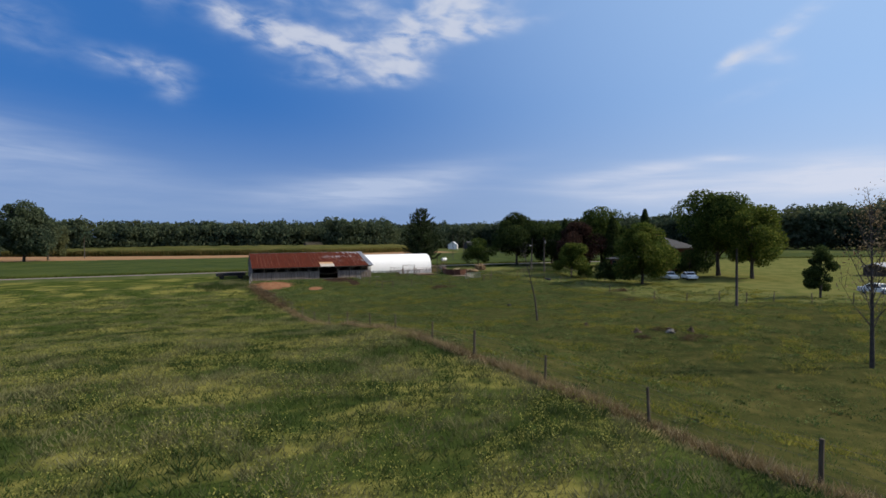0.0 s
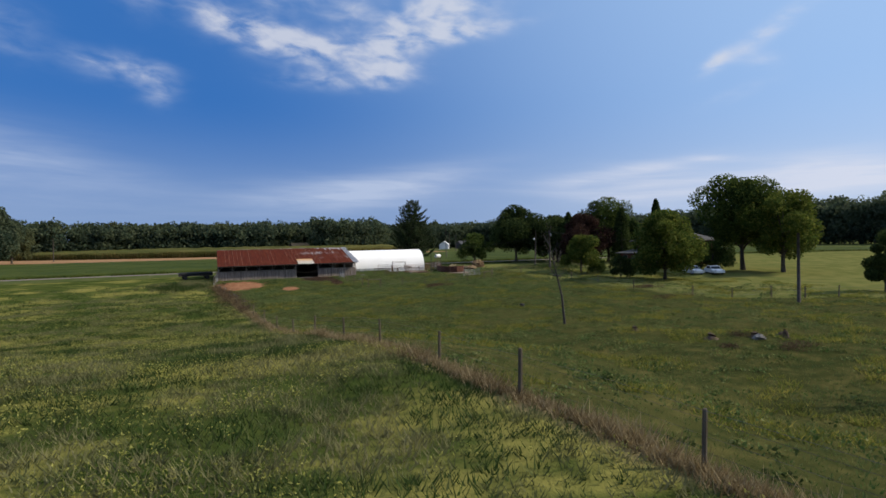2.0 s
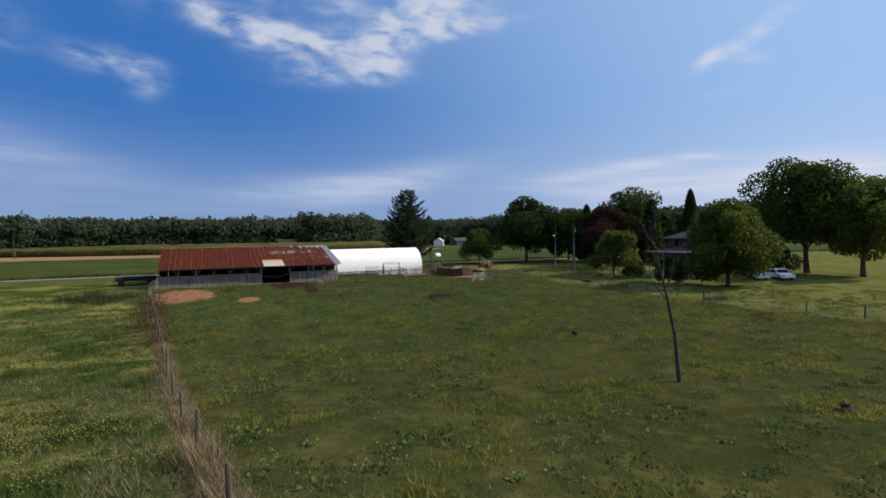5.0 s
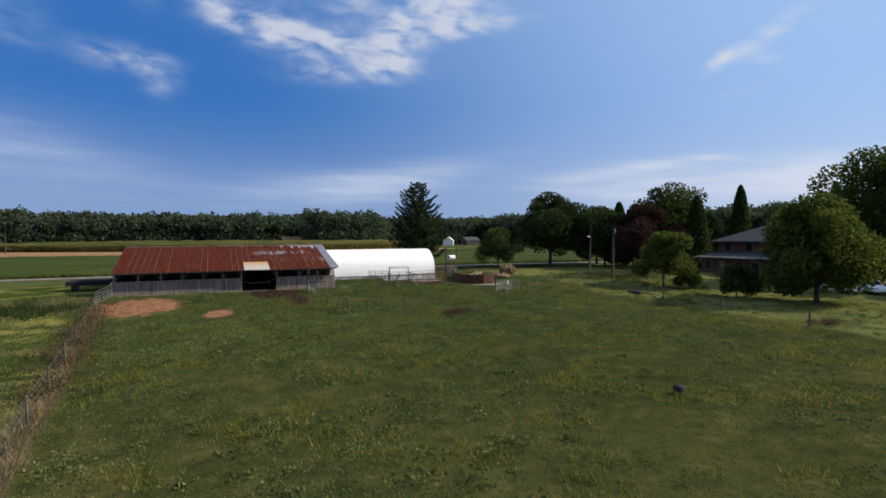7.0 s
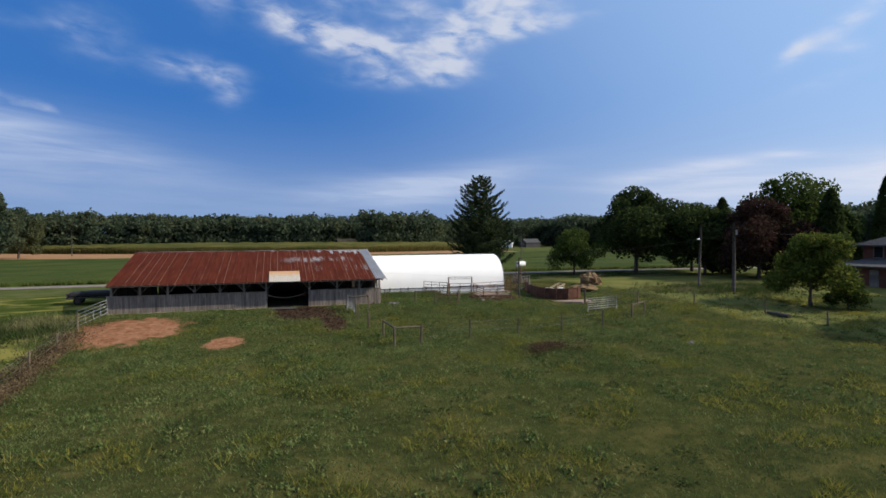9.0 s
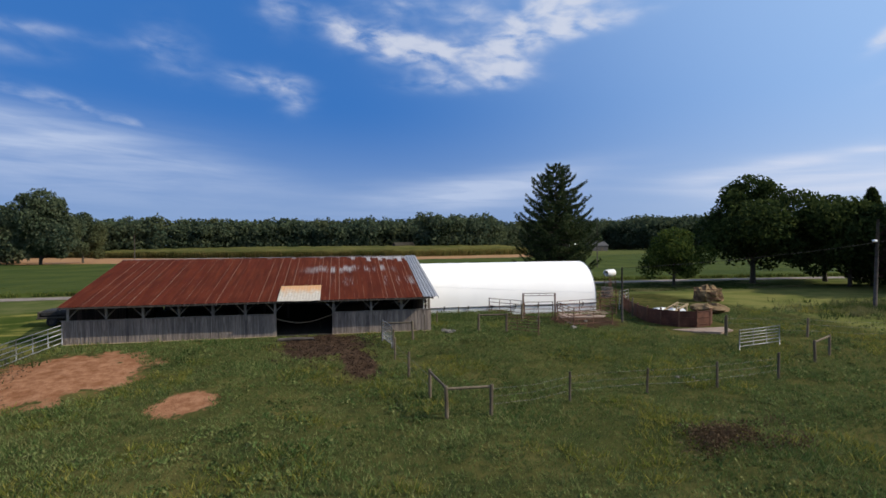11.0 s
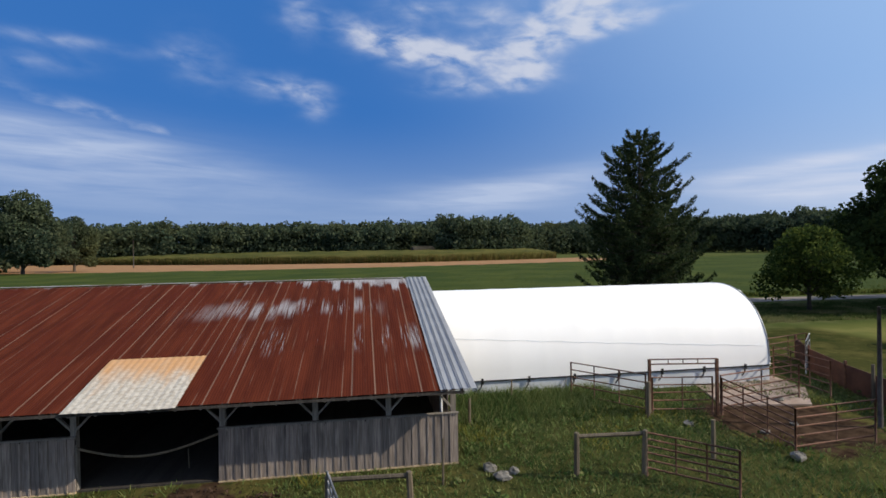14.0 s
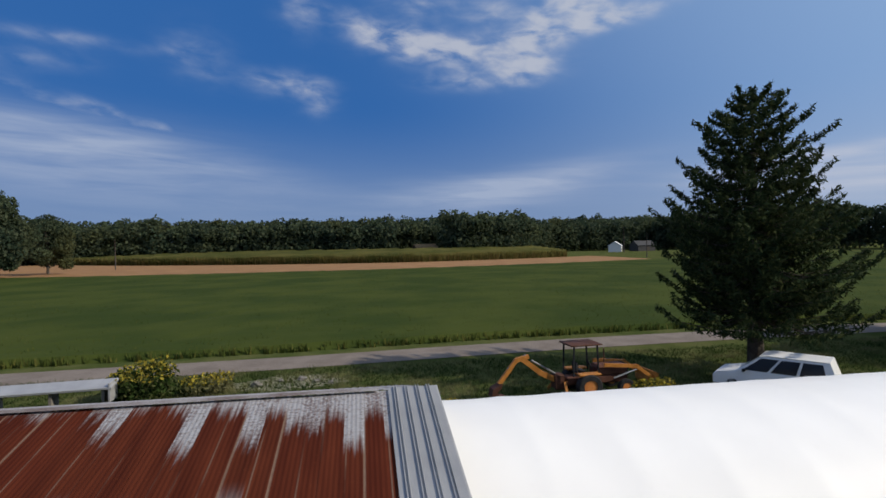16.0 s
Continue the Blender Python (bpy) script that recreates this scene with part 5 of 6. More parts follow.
def backhoe():
    ob = holder("backhoe_loader", (18.85, 23.3, gz(18.85, 23.3)), "old orange-yellow backhoe loader parked in rough grass", "backhoe", turn=4)
    Y, K = MAT["yellow"], MAT["rustwall"]
    part("chassis", Geo().box((0.9, 0, 0.85), (3.4, 0.8, 0.45), bevel=0.06), K, ob)
    part("hood", Geo().box((1.7, 0, 1.35), (1.7, 0.85, 0.65), bevel=0.12), K, ob, "faded dark red hood")
    part("radiator_grille", Geo().box((2.6, 0, 1.3), (0.1, 0.75, 0.7), bevel=0.03), MAT["black"], ob)
    for s in (-0.75, 0.75):
        part("fender", Geo().box((0.2, s, 1.32), (1.2, 0.45, 0.14), bevel=0.05), Y, ob)
    part("seat", Geo().box((0.05, 0, 1.35), (0.5, 0.5, 0.2), bevel=0.06).box((-0.18, 0, 1.65), (0.12, 0.5, 0.5), bevel=0.05), MAT["black"], ob)
    part("steering_column", Geo().tube([(0.8, 0, 1.4), (0.55, 0, 1.9)], 0.04, 6), MAT["black"], ob)
    for px, py in ((-0.55, -0.6), (-0.55, 0.6), (0.85, -0.6), (0.85, 0.6)):
        part("canopy_post", Geo().beam((px, py, 1.2), (px * 0.92, py, 2.9), 0.07, 0.07, (1, 0, 0)), MAT["black"], ob)
    part("canopy", Geo().box((0.15, 0, 2.95), (1.75, 1.45, 0.09), bevel=0.03), MAT["rustwall"], ob, "rusty flat canopy roof")
    part("exhaust", Geo().tube([(1.6, 0.2, 1.6), (1.6, 0.2, 2.5)], 0.04, 7), MAT["steel"], ob)
    for py in (-0.9, 0.9):
        wheel(ob, 0.15, py, 0.68, 0.68, 0.42, MAT["orange"])
        wheel(ob, 2.3, py * 0.85, 0.45, 0.45, 0.26, MAT["orange"])
    for py in (-0.62, 0.62):
        part("loader_arm", Geo().beam((1.15, py, 1.75), (3.0, py, 1.55), 0.1, 0.2).beam((2.95, py, 1.6), (4.1, py, 0.65), 0.1, 0.2), Y, ob)
        part("loader_ram", Geo().tube([(1.7, py, 0.95), (3.0, py, 1.35)], 0.05, 7), MAT["galv"], ob)
    g = Geo()
    prof = [(4.0, 1.15), (3.9, 0.5), (4.05, 0.18), (4.85, 0.08), (4.85, 0.13), (4.15, 0.28), (4.02, 0.52), (4.1, 1.12)]
    pts = [(a, s, b) for s in (-0.95, 0.95) for a, b in prof]
    n = len(prof)
    g.faces(pts, [tuple(range(n)), tuple(reversed(range(n, 2 * n)))] + [(i, (i + 1) % n, n + (i + 1) % n, n + i) for i in range(n)])
    part("loader_bucket", g, Y, ob)
    part("swing_frame", Geo().box((-1.15, 0, 0.85), (0.5, 0.6, 0.9), bevel=0.08), K, ob)
    for s in (-1, 1):
        part("stabiliser", Geo().beam((-1.0, s * 0.5, 0.9), (-1.15, s * 1.25, 0.05), 0.12, 0.12), Y, ob)
    part("boom", Geo().beam((-1.3, 0, 0.95), (-2.2, 0, 1.45), 0.22, 0.3).beam((-2.1, 0, 1.4), (-3.15, 0, 2.3), 0.2, 0.28), Y, ob)
    part("boom_ram", Geo().tube([(-1.3, 0, 1.3), (-2.6, 0, 2.15)], 0.05, 7), MAT["galv"], ob)
    part("dipper", Geo().beam((-2.75, 0, 2.38), (-3.45, 0, 2.2), 0.18, 0.24).beam((-3.4, 0, 2.25), (-4.35, 0, 0.95), 0.17, 0.22), Y, ob)
    part("dipper_ram", Geo().tube([(-2.9, 0, 2.5), (-3.9, 0, 1.75)], 0.045, 7), MAT["galv"], ob)
    g = Geo()
    prof = [(-4.25, 1.0), (-4.75, 0.75), (-4.85, 0.3), (-4.45, 0.1), (-4.05, 0.25), (-4.35, 0.32), (-4.55, 0.5), (-4.3, 0.8)]
    pts = [(a, s, b) for s in (-0.3, 0.3) for a, b in prof]
    g.faces(pts, [tuple(range(n)), tuple(reversed(range(n, 2 * n)))] + [(i, (i + 1) % n, n + (i + 1) % n, n + i) for i in range(n)])
    part("digging_bucket", g, K, ob, "rusty digging bucket")
    ob.scale = (0.91, 0.91, 0.82)


backhoe()


def car(name, x, y, turn, label, body="white", long=4.8, tall=1.75, van=True, group=""):
    """A vehicle with its nose towards -x: extruded body, glass, wheels, lamps."""
    ob = holder(name, (x, y, gz(x, y)), label, "car", group, turn=turn)
    L, w = long, 0.9
    if van:
        side = [(0, 0.35), (0, 0.75), (0.15, 0.92), (1.1, 1.1), (1.95, tall - 0.06), (2.3, tall), (L - 0.3, tall - 0.02), (L, 1.0), (L, 0.35)]
        glass = [(1.22, 1.12), (1.98, tall - 0.14), (L - 0.5, tall - 0.14), (L - 0.35, 1.12)]
    else:
        side = [(0, 0.35), (0, 0.7), (0.15, 0.8), (1.2, 0.92), (1.9, tall - 0.05), (2.2, tall), (3.2, tall), (3.9, 1.0), (L, 0.95), (L, 0.35)]
        glass = [(1.35, 0.95), (1.95, tall - 0.1), (3.15, tall - 0.1), (3.7, 0.98)]
    n = len(side)
    pts = []
    for s, t in ((-w, 1.0), (-w + 0.12, 1.0), (w - 0.12, 1.0), (w, 1.0)):
        for px, pz in side:
            inset = 0.16 * max(0.0, (pz - 1.0) / (tall - 1.0)) if abs(s) > w - 0.05 else 0.0
            edge = 0.04 if abs(s) > w - 0.05 else 0.0
            pts.append((px - L / 2, s - math.copysign(inset, s), pz - (edge if pz > 0.5 else 0)))
    fs = [tuple(reversed(range(n))), tuple(range(3 * n, 4 * n))]
    for r in range(3):
        fs += [(r * n + i, r * n + (i + 1) % n, (r + 1) * n + (i + 1) % n, (r + 1) * n + i) for i in range(n)]
    part("body", Geo().faces(pts, fs), MAT[body], ob)
    for s in (-1, 1):
        for k in range(2 if not van else 3):
            m = 2 if not van else 3
            a, b = k / m + 0.02, (k + 1) / m - 0.02
            bl = glass[0][0] + (glass[3][0] - glass[0][0]) * a, glass[0][0] + (glass[3][0] - glass[0][0]) * b
            tl = glass[1][0] + (glass[2][0] - glass[1][0]) * a, glass[1][0] + (glass[2][0] - glass[1][0]) * b
            yb, yt = s * (w - 0.02), s * (w - 0.13)
            q = [(bl[0] - L / 2, yb + s * 0.012, glass[0][1]), (bl[1] - L / 2, yb + s * 0.012, glass[0][1]), (tl[1] - L / 2, yt + s * 0.012, glass[1][1]), (tl[0] - L / 2, yt + s * 0.012, glass[1][1])]
            part("side_window", Geo().faces(q + [(p[0], p[1] - s * 0.02, p[2]) for p in q], [(0, 1, 2, 3), (7, 6, 5, 4), (0, 1, 5, 4), (1, 2, 6, 5), (2, 3, 7, 6), (3, 0, 4, 7)]), MAT["glass"], ob, "dark side window")
        wheel(ob, 0.85 - L / 2, s * (w - 0.1), 0.33, 0.33, 0.2, MAT["galv"])
        wheel(ob, L - 0.95 - L / 2, s * (w - 0.1), 0.33, 0.33, 0.2, MAT["galv"])
        part("headlight", Geo().box((-L / 2 + 0.02, s * 0.65, 0.68), (0.06, 0.3, 0.14), bevel=0.02), MAT["galv"], ob)
        part("mirror", Geo().box((1.35 - L / 2, s * 1.0, 1.12), (0.12, 0.2, 0.14), bevel=0.03), MAT["black"], ob)
    q0, q1 = side[3], side[4]
    part("windscreen", Geo().faces([(q0[0] + 0.08 - L / 2, -0.78, q0[1] + 0.06), (q0[0] + 0.08 - L / 2, 0.78, q0[1] + 0.06), (q1[0] - 0.05 - L / 2, 0.68, q1[1] - 0.02), (q1[0] - 0.05 - L / 2, -0.68, q1[1] - 0.02)], [(0, 1, 2, 3)]), MAT["glass"], ob, "dark windscreen")
    return ob


car("van", 27.7, 21.4, -50, "white minivan parked under the spruce tree", tall=1.85, long=4.9)
car("parked_car", 66.8, -24.2, 60, "pale silver car parked by the farmhouse trees", "white", 4.5, 1.45, False, "parked cars")
car("parked_car", 63.0, -23.0, 70, "pale car half hidden under yard trees", "white", 4.5, 1.45, False, "parked cars")
car("parked_car", 70.0, -54.5, 85, "white car parked beyond the lawn trees", "white", 4.6, 1.5, False, "parked cars")

trough = holder("feed_bunk", (-6.2, 25.4, gz(-6, 25)), "long pale metal feed bunk on wooden legs", "feed bunk", turn=5)
part("bunk_top", Geo().box((0, 0, 1.15), (7.2, 1.0, 0.12), pose(0, 0, 0, 12, 0, 0).to_3x3(), 0.02), MAT["zinc"], trough)
for k in (-3.2, -1.1, 1.1, 3.2):
    part("leg", Geo().box((k, 0, 0.52), (0.12, 0.7, 1.1)), MAT["timber"], trough)
part("end_panel", Geo().box((3.5, 0, 0.85), (0.06, 1.0, 0.9), bevel=0.02), MAT["zinc"], trough)


def goldenrod(x, y, h, w, seed, n):
    rng = np.random.default_rng(seed)
    ob = holder("goldenrod", (x, y, gz(x, y)), "bushy goldenrod with yellow flowering tops", "bush", "flowering weeds")
    pts = crown_points(rng, [(0, 0, h * 0.45, w * 0.5, h * 0.45), (w * 0.3, 0.1, h * 0.5, w * 0.3, h * 0.5), (-w * 0.35, 0, h * 0.35, w * 0.3, h * 0.35)], n)
    pts[:, 2] = np.maximum(pts[:, 2], 0.05)
    part("leaves", raw_mesh("leaves", leaves(rng, pts, 0.12, 0.4), 4, MAT["hay"]), None, ob)
    top = pts[pts[:, 2] > h * 0.55]
    top = top[: len(top) * 4 // 5] + np.array([0, 0, 0.08])
    part("blossom", raw_mesh("blossom", leaves(rng, top, 0.09, 0.6), 4, MAT["flower"]), None, ob)["kind"] = "stuff"


goldenrod(-1.9, 26.9, 1.9, 2.5, 81, 2200)
goldenrod(0.8, 27.6, 0.9, 2.2, 82, 900)
goldenrod(12.2, 21.6, 0.5, 1.6, 83, 500)
goldenrod(21.9, 22.0, 0.8, 1.8, 84, 800)

# ---- farmhouse ----
def house():
    ob = holder("farmhouse", (78, -5, gz(78, -5)), "two-storey brick farmhouse with a grey hip roof and porch", "house")
    part("wall", Geo().box((0, 0, 2.5), (11, 11, 5.2), bevel=0.03), MAT["brick"], ob)
    e, z0, z1 = 6.3, 5.0, 7.6
    pts = [(-e, -e, z0), (e, -e, z0), (e, e, z0), (-e, e, z0), (-0.8, 0, z1), (0.8, 0, z1), (-e, -e, z0 - 0.18), (e, -e, z0 - 0.18), (e, e, z0 - 0.18), (-e, e, z0 - 0.18)]
    roof = part("roof", Geo().faces(pts, [(0, 1, 5, 4), (1, 2, 5), (2, 3, 4, 5), (3, 0, 4), (6, 7, 1, 0), (7, 8, 2, 1), (8, 9, 3, 2), (9, 6, 0, 3), (9, 8, 7, 6)]), MAT["shingle"], ob, "grey shingled hip roof")
    part("chimney", Geo().box((0.4, 1.0, 7.6), (0.7, 0.7, 1.0), bevel=0.03), MAT["brick"], roof)
    px0, px1, py0, py1 = -10.8, -5.5, -6.5, 5.8
    pts = [(px0, py0, 2.55), (px0, py1, 2.55), (px1, py1 - 1, 3.35), (px1, py0 + 1, 3.35), (px0, py0, 2.4), (px0, py1, 2.4), (px1, py1, 2.4), (px1, py0, 2.4)]
    part("porch_roof", Geo().faces(pts, [(0, 3, 2, 1), (0, 1, 5, 4), (1, 2, 6, 5), (3, 0, 4, 7), (4, 5, 6, 7)]), MAT["shingle"], ob, "low grey porch roof")
    part("porch_wall", Geo().box((-7.7, -0.3, 1.2), (4.4, 10.6, 2.4)), MAT["brick"], ob)
    for wx, wy, wz, ww, wh in [(-5.53, y, 4.1, 1.0, 1.3) for y in (-3.6, 0.0, 3.6)] + [(-9.93, y, 1.4, 1.2, 1.2) for y in (-4.2, -1.8, 3.6)]:
        win = part("window", Geo().box((wx, wy, wz), (0.08, ww + 0.16, wh + 0.16), bevel=0.02), MAT["timber"], ob, "grey framed window")
        part("pane", Geo().box((wx - 0.04, wy, wz), (0.04, ww, wh)), MAT["glass"], win)
    part("door", Geo().box((-9.95, 1.2, 1.05), (0.08, 1.0, 2.05), bevel=0.02), MAT["timber"], ob, "grey porch door")


house()


def small_building(name, x, y, sx_, sy_, h, ridge, wall, roof, label, turn=0):
    ob = holder(name, (x, y, gz(x, y)), label, "building", turn=turn)
    a, b = sx_ / 2, sy_ / 2
    part("wall", Geo().faces([(-a, -b, 0), (a, -b, 0), (a, b, 0), (-a, b, 0), (-a, -b, h), (a, -b, h), (a, b, h), (-a, b, h), (-a, 0, ridge), (a, 0, ridge)], [(0, 1, 5, 4), (2, 3, 7, 6), (1, 2, 6, 9, 5), (3, 0, 4, 8, 7)]), MAT[wall], ob)
    o, t = 0.4, 0.15
    part("roof", Geo().faces([(-a - o, -b - o, h - 0.2), (a + o, -b - o, h - 0.2), (a + o, 0, ridge + 0.1), (-a - o, 0, ridge + 0.1), (a + o, b + o, h - 0.2), (-a - o, b + o, h - 0.2)] + [(-a - o, -b - o, h - 0.2 - t), (a + o, -b - o, h - 0.2 - t), (a + o, 0, ridge + 0.1 - t), (-a - o, 0, ridge + 0.1 - t), (a + o, b + o, h - 0.2 - t), (-a - o, b + o, h - 0.2 - t)], [(0, 1, 2, 3), (3, 2, 4, 5), (9, 8, 7, 6), (11, 10, 8, 9), (0, 6, 7, 1), (5, 4, 10, 11), (1, 7, 8, 2), (2, 8, 10, 4), (0, 3, 9, 6), (3, 5, 11, 9)]), MAT[roof], ob)
    part("door", Geo().box((a * 0.2, -b - 0.03, 1.2), (2.0, 0.1, 2.4)), MAT["dark_wood"], ob)


small_building("far_barn", 40, 272, 12, 9, 3.6, 6.8, "dark_wood", "straw", "low tan barn at the edge of the woods", 20)
small_building("far_house", 12, 275, 9, 6, 2.2, 3.6, "tan_sheet", "shingle", "small pale house before the woods", 0)
small_building("far_house", 152, 286, 10, 7, 3.6, 6.0, "white", "white", "white gabled farm building across the fields", 60)
small_building("far_house", 172, 292, 12, 8, 3.6, 6.0, "shingle", "shingle", "grey farm building across the fields", 10)
small_building("open_shed", 110, -34, 7, 4, 2.0, 2.6, "dark_wood", "zinc", "low open shed on the far lawn", 5)

# ---- bare trees ----
def bare_tree(name, x, y, h, lean, limbs, r, label, seed, leafy_n=0, first=0.3):
    rng = random.Random(seed)
    ob = holder(name, (x, y, gz(x, y)), label, "tree")
    g = Geo()
    bend = [(0, 0, -0.2), (lean[0] * 0.15, lean[1] * 0.15, h * 0.3), (lean[0] * 0.55, lean[1] * 0.55, h * 0.65), (lean[0], lean[1], h)]
    g.tube(bend, [r * 1.3, r * 0.95, r * 0.5, r * 0.1], 8)
    part("trunk", g, MAT["deadwood"], ob)
    tips, tw = [], Geo()
    for k in range(limbs):
        f = first + (0.94 - first) * k / max(1, limbs - 1)
        base = Vector((lean[0] * f * 0.85, lean[1] * f * 0.85, h * f))
        a = k * 2.4 + rng.uniform(-0.5, 0.5)
        L = h * rng.uniform(0.16, 0.36) * (1.15 - f * 0.7)
        d = Vector((math.cos(a) * 0.6, math.sin(a) * 0.6, 0.85)).normalized()
        mid, end = base + d * L * 0.5, base + d * L + Vector((0, 0, L * 0.2))
        tw.tube([base, mid, end], [r * 0.34, r * 0.2, r * 0.05], 5, False)
        for j in range(5):
            o = base.lerp(end, rng.uniform(0.3, 1.0))
            e = o + Vector((rng.uniform(-1, 1), rng.uniform(-1, 1), rng.uniform(0.1, 1.1))) * L * 0.38
            tw.tube([o, o.lerp(e, 0.5) + Vector((0, 0, 0.05)), e], [r * 0.1, r * 0.07, r * 0.03], 4, False)
            tips += [o, e]
    part("limbs", tw, MAT["deadwood"], ob, "bare broken limbs")
    if leafy_n:
        nr = np.random.default_rng(seed)
        t = np.array([tuple(v) for v in tips])
        p = t[nr.integers(0, len(t), leafy_n)] + nr.normal(0, 0.3, (leafy_n, 3))
        part("withered_leaves", raw_mesh("withered_leaves", leaves(nr, p, 0.07, 0.5), 4, MAT["dead"]), None, ob)


bare_tree("dead_tree", 12.84, -54.86, 7.4, (-1.5, 0.3), 9, 0.085, "thin leaning dead tree snag in the pasture", 91, 0, 0.45)
bare_tree("dead_tree", 18.65, -81.6, 9.8, (0.3, 0.2), 30, 0.105, "bare branching tree with a few withered leaves", 92, 900, 0.22)

# ---- things lying about the pasture ----
for i, (sx_, sy_, sr, sh) in enumerate(((15.3, -66.2, 0.34, 0.5), (17.7, -67.3, 0.3, 0.42), (14.2, -61.0, 0.22, 0.42), (19.2, -68.2, 0.16, 0.9), (19.6, -67.6, 0.26, 0.4))):
    rr = random.Random(100 + i)
    sh *= 0.6
    g = Geo().tube([(0, 0, -0.1), (0.02, 0.01, sh * 0.3), (0.06, 0.03, sh * 0.8), (0.1, 0, sh)], [sr * rr.uniform(1.5, 1.8), sr * 1.05, sr * rr.uniform(0.75, 0.95), sr * 0.5], 9)
    thing("tree_stump", g, MAT["stump"], "weathered brown tree stump in the grass", "stump", "stumps", m=pose(sx_, sy_, gz(sx_, sy_), 0, 0, 40 * i))
for i, (sx_, sy_, sr) in enumerate(((20.0, -11.9, 0.12), (20.7, -12.1, 0.12), (17.3, -67.8, 0.35), (18.2, -67.0, 0.2), (26.1, -20.6, 0.2), (26.7, -20.0, 0.15), (10.7, -0.6, 0.2), (10.9, -1.2, 0.24), (11.3, -0.9, 0.15), (18.1, 1.5, 0.2), (20.0, 0.4, 0.16), (19.4, -1.6, 0.22), (3.2, 28.2, 0.3), (5.4, 29.0, 0.25), (6.2, 28.4, 0.2), (4.3, 28.9, 0.18), (23, 3.3, 0.2), (21.5, 0.9, 0.14), (7.0, 28.0, 0.18))):
    rr = random.Random(200 + i)
    thing("stone", blob(rr, sr, 0.55, 0.3), MAT["stone"], "pale broken stone half sunk in grass", "stone", "loose stones", m=pose(sx_, sy_, gz(sx_, sy_), 0, 0, 50 * i))
bin_ = holder("mineral_tub", (16.05, -43.4, gz(16.05, -43.4)), "black rubber mineral tub with a pale block", "tub")
g = Geo().tube([(0, 0, 0.0), (0, 0, 0.04), (0, 0, 0.36), (0, 0, 0.4), (0, 0, 0.36), (0, 0, 0.15)], [0.21, 0.22, 0.26, 0.28, 0.24, 0.22], 18)
part("tub_body", g, MAT["black"], bin_, smooth=True)
part("mineral_block", Geo().box((0.05, 0.02, 0.32), (0.10, 0.10, 0.12), bevel=0.03), MAT["white"], bin_, "pale salt block")
thing("log", Geo().tube([(-1.1, 0, 0.09), (0, 0.06, 0.1), (1.0, -0.05, 0.08)], [0.11, 0.12, 0.09], 9), MAT["deadwood"], "grey log lying before the barn doorway", "log", m=pose(1.4, -1.7, gz(1.4, -1.7), 0, 0, 3))
thing("log", Geo().tube([(-1.3, 0, 0.14), (0, 0.08, 0.16), (1.2, -0.05, 0.13)], [0.16, 0.18, 0.13], 9), MAT["dark_wood"], "dark log lying beside the lawn fence", "log", m=pose(41.6, -13.6, gz(41.6, -13.6), 0, 0, 80))
wagon = holder("hay_wagon", (-15.3, 10.0, gz(-15, 10)), "dark flatbed hay wagon parked beside the barn", "wagon", turn=8)
part("deck", Geo().box((0, 0, 0.62), (5.2, 2.2, 0.14), bevel=0.02), MAT["dark_wood"], wagon)
part("load", Geo().box((0.1, 0, 0.92), (4.9, 2.1, 0.46), bevel=0.12), MAT["black"], wagon, "low load under black sheeting")
part("rack", Geo().box((-2.5, 0, 0.88), (0.08, 2.1, 0.4)), MAT["dark_wood"], wagon)
for wx in (-1.7, 1.7):
    for wy in (-0.9, 0.9):
        wheel(wagon, wx, wy, 0.34, 0.34, 0.22, MAT["dark_wood"])


# ---- grass ----
def scatter(rng, n, x0, x1, y0, y1):
    return rng.uniform(x0, x1, n), rng.uniform(y0, y1, n)


def bare(x, y):
    """Bare earth and mud, where nothing grows."""
    j = 0.65 + 0.75 * wave(x, y, 2.3, 0.3) * (0.6 + 0.8 * wave(x, y, 7.0, 1.0))
    e = ((x + 9.2) / 3.6) ** 2 + ((y + 6.6) / 4.0) ** 2 < j
    e |= ((x + 2.35) / 1.3) ** 2 + ((y + 11) / 1.5) ** 2 < j
    e |= ((x - 2.9) / 2.5) ** 2 + ((y + 2.8) / 3.0) ** 2 < j
    e |= ((x - 4.9) / 1.0) ** 2 + ((y + 6.6) / 3.3) ** 2 < j
    e |= ((x - 21.8) / 2.8) ** 2 + ((y - 1.6) / 3.2) ** 2 < j
    e |= (x > 25) & (x < 30.5) & (y > -5.1) & (y < 0.8)
    e |= (y > -0.15) & (x > -12.3) & (x < 10.2)
    e |= (y > 5.9) & (x > 10) & (x < 25.2)
    return e


def wave(x, y, s, ph):
    return 0.5 + 0.25 * np.sin(x * s + 1.7 * np.sin(y * s * 0.7 + ph)) + 0.25 * np.sin(y * s * 1.3 + 1.3 * np.sin(x * s * 0.9 - ph))


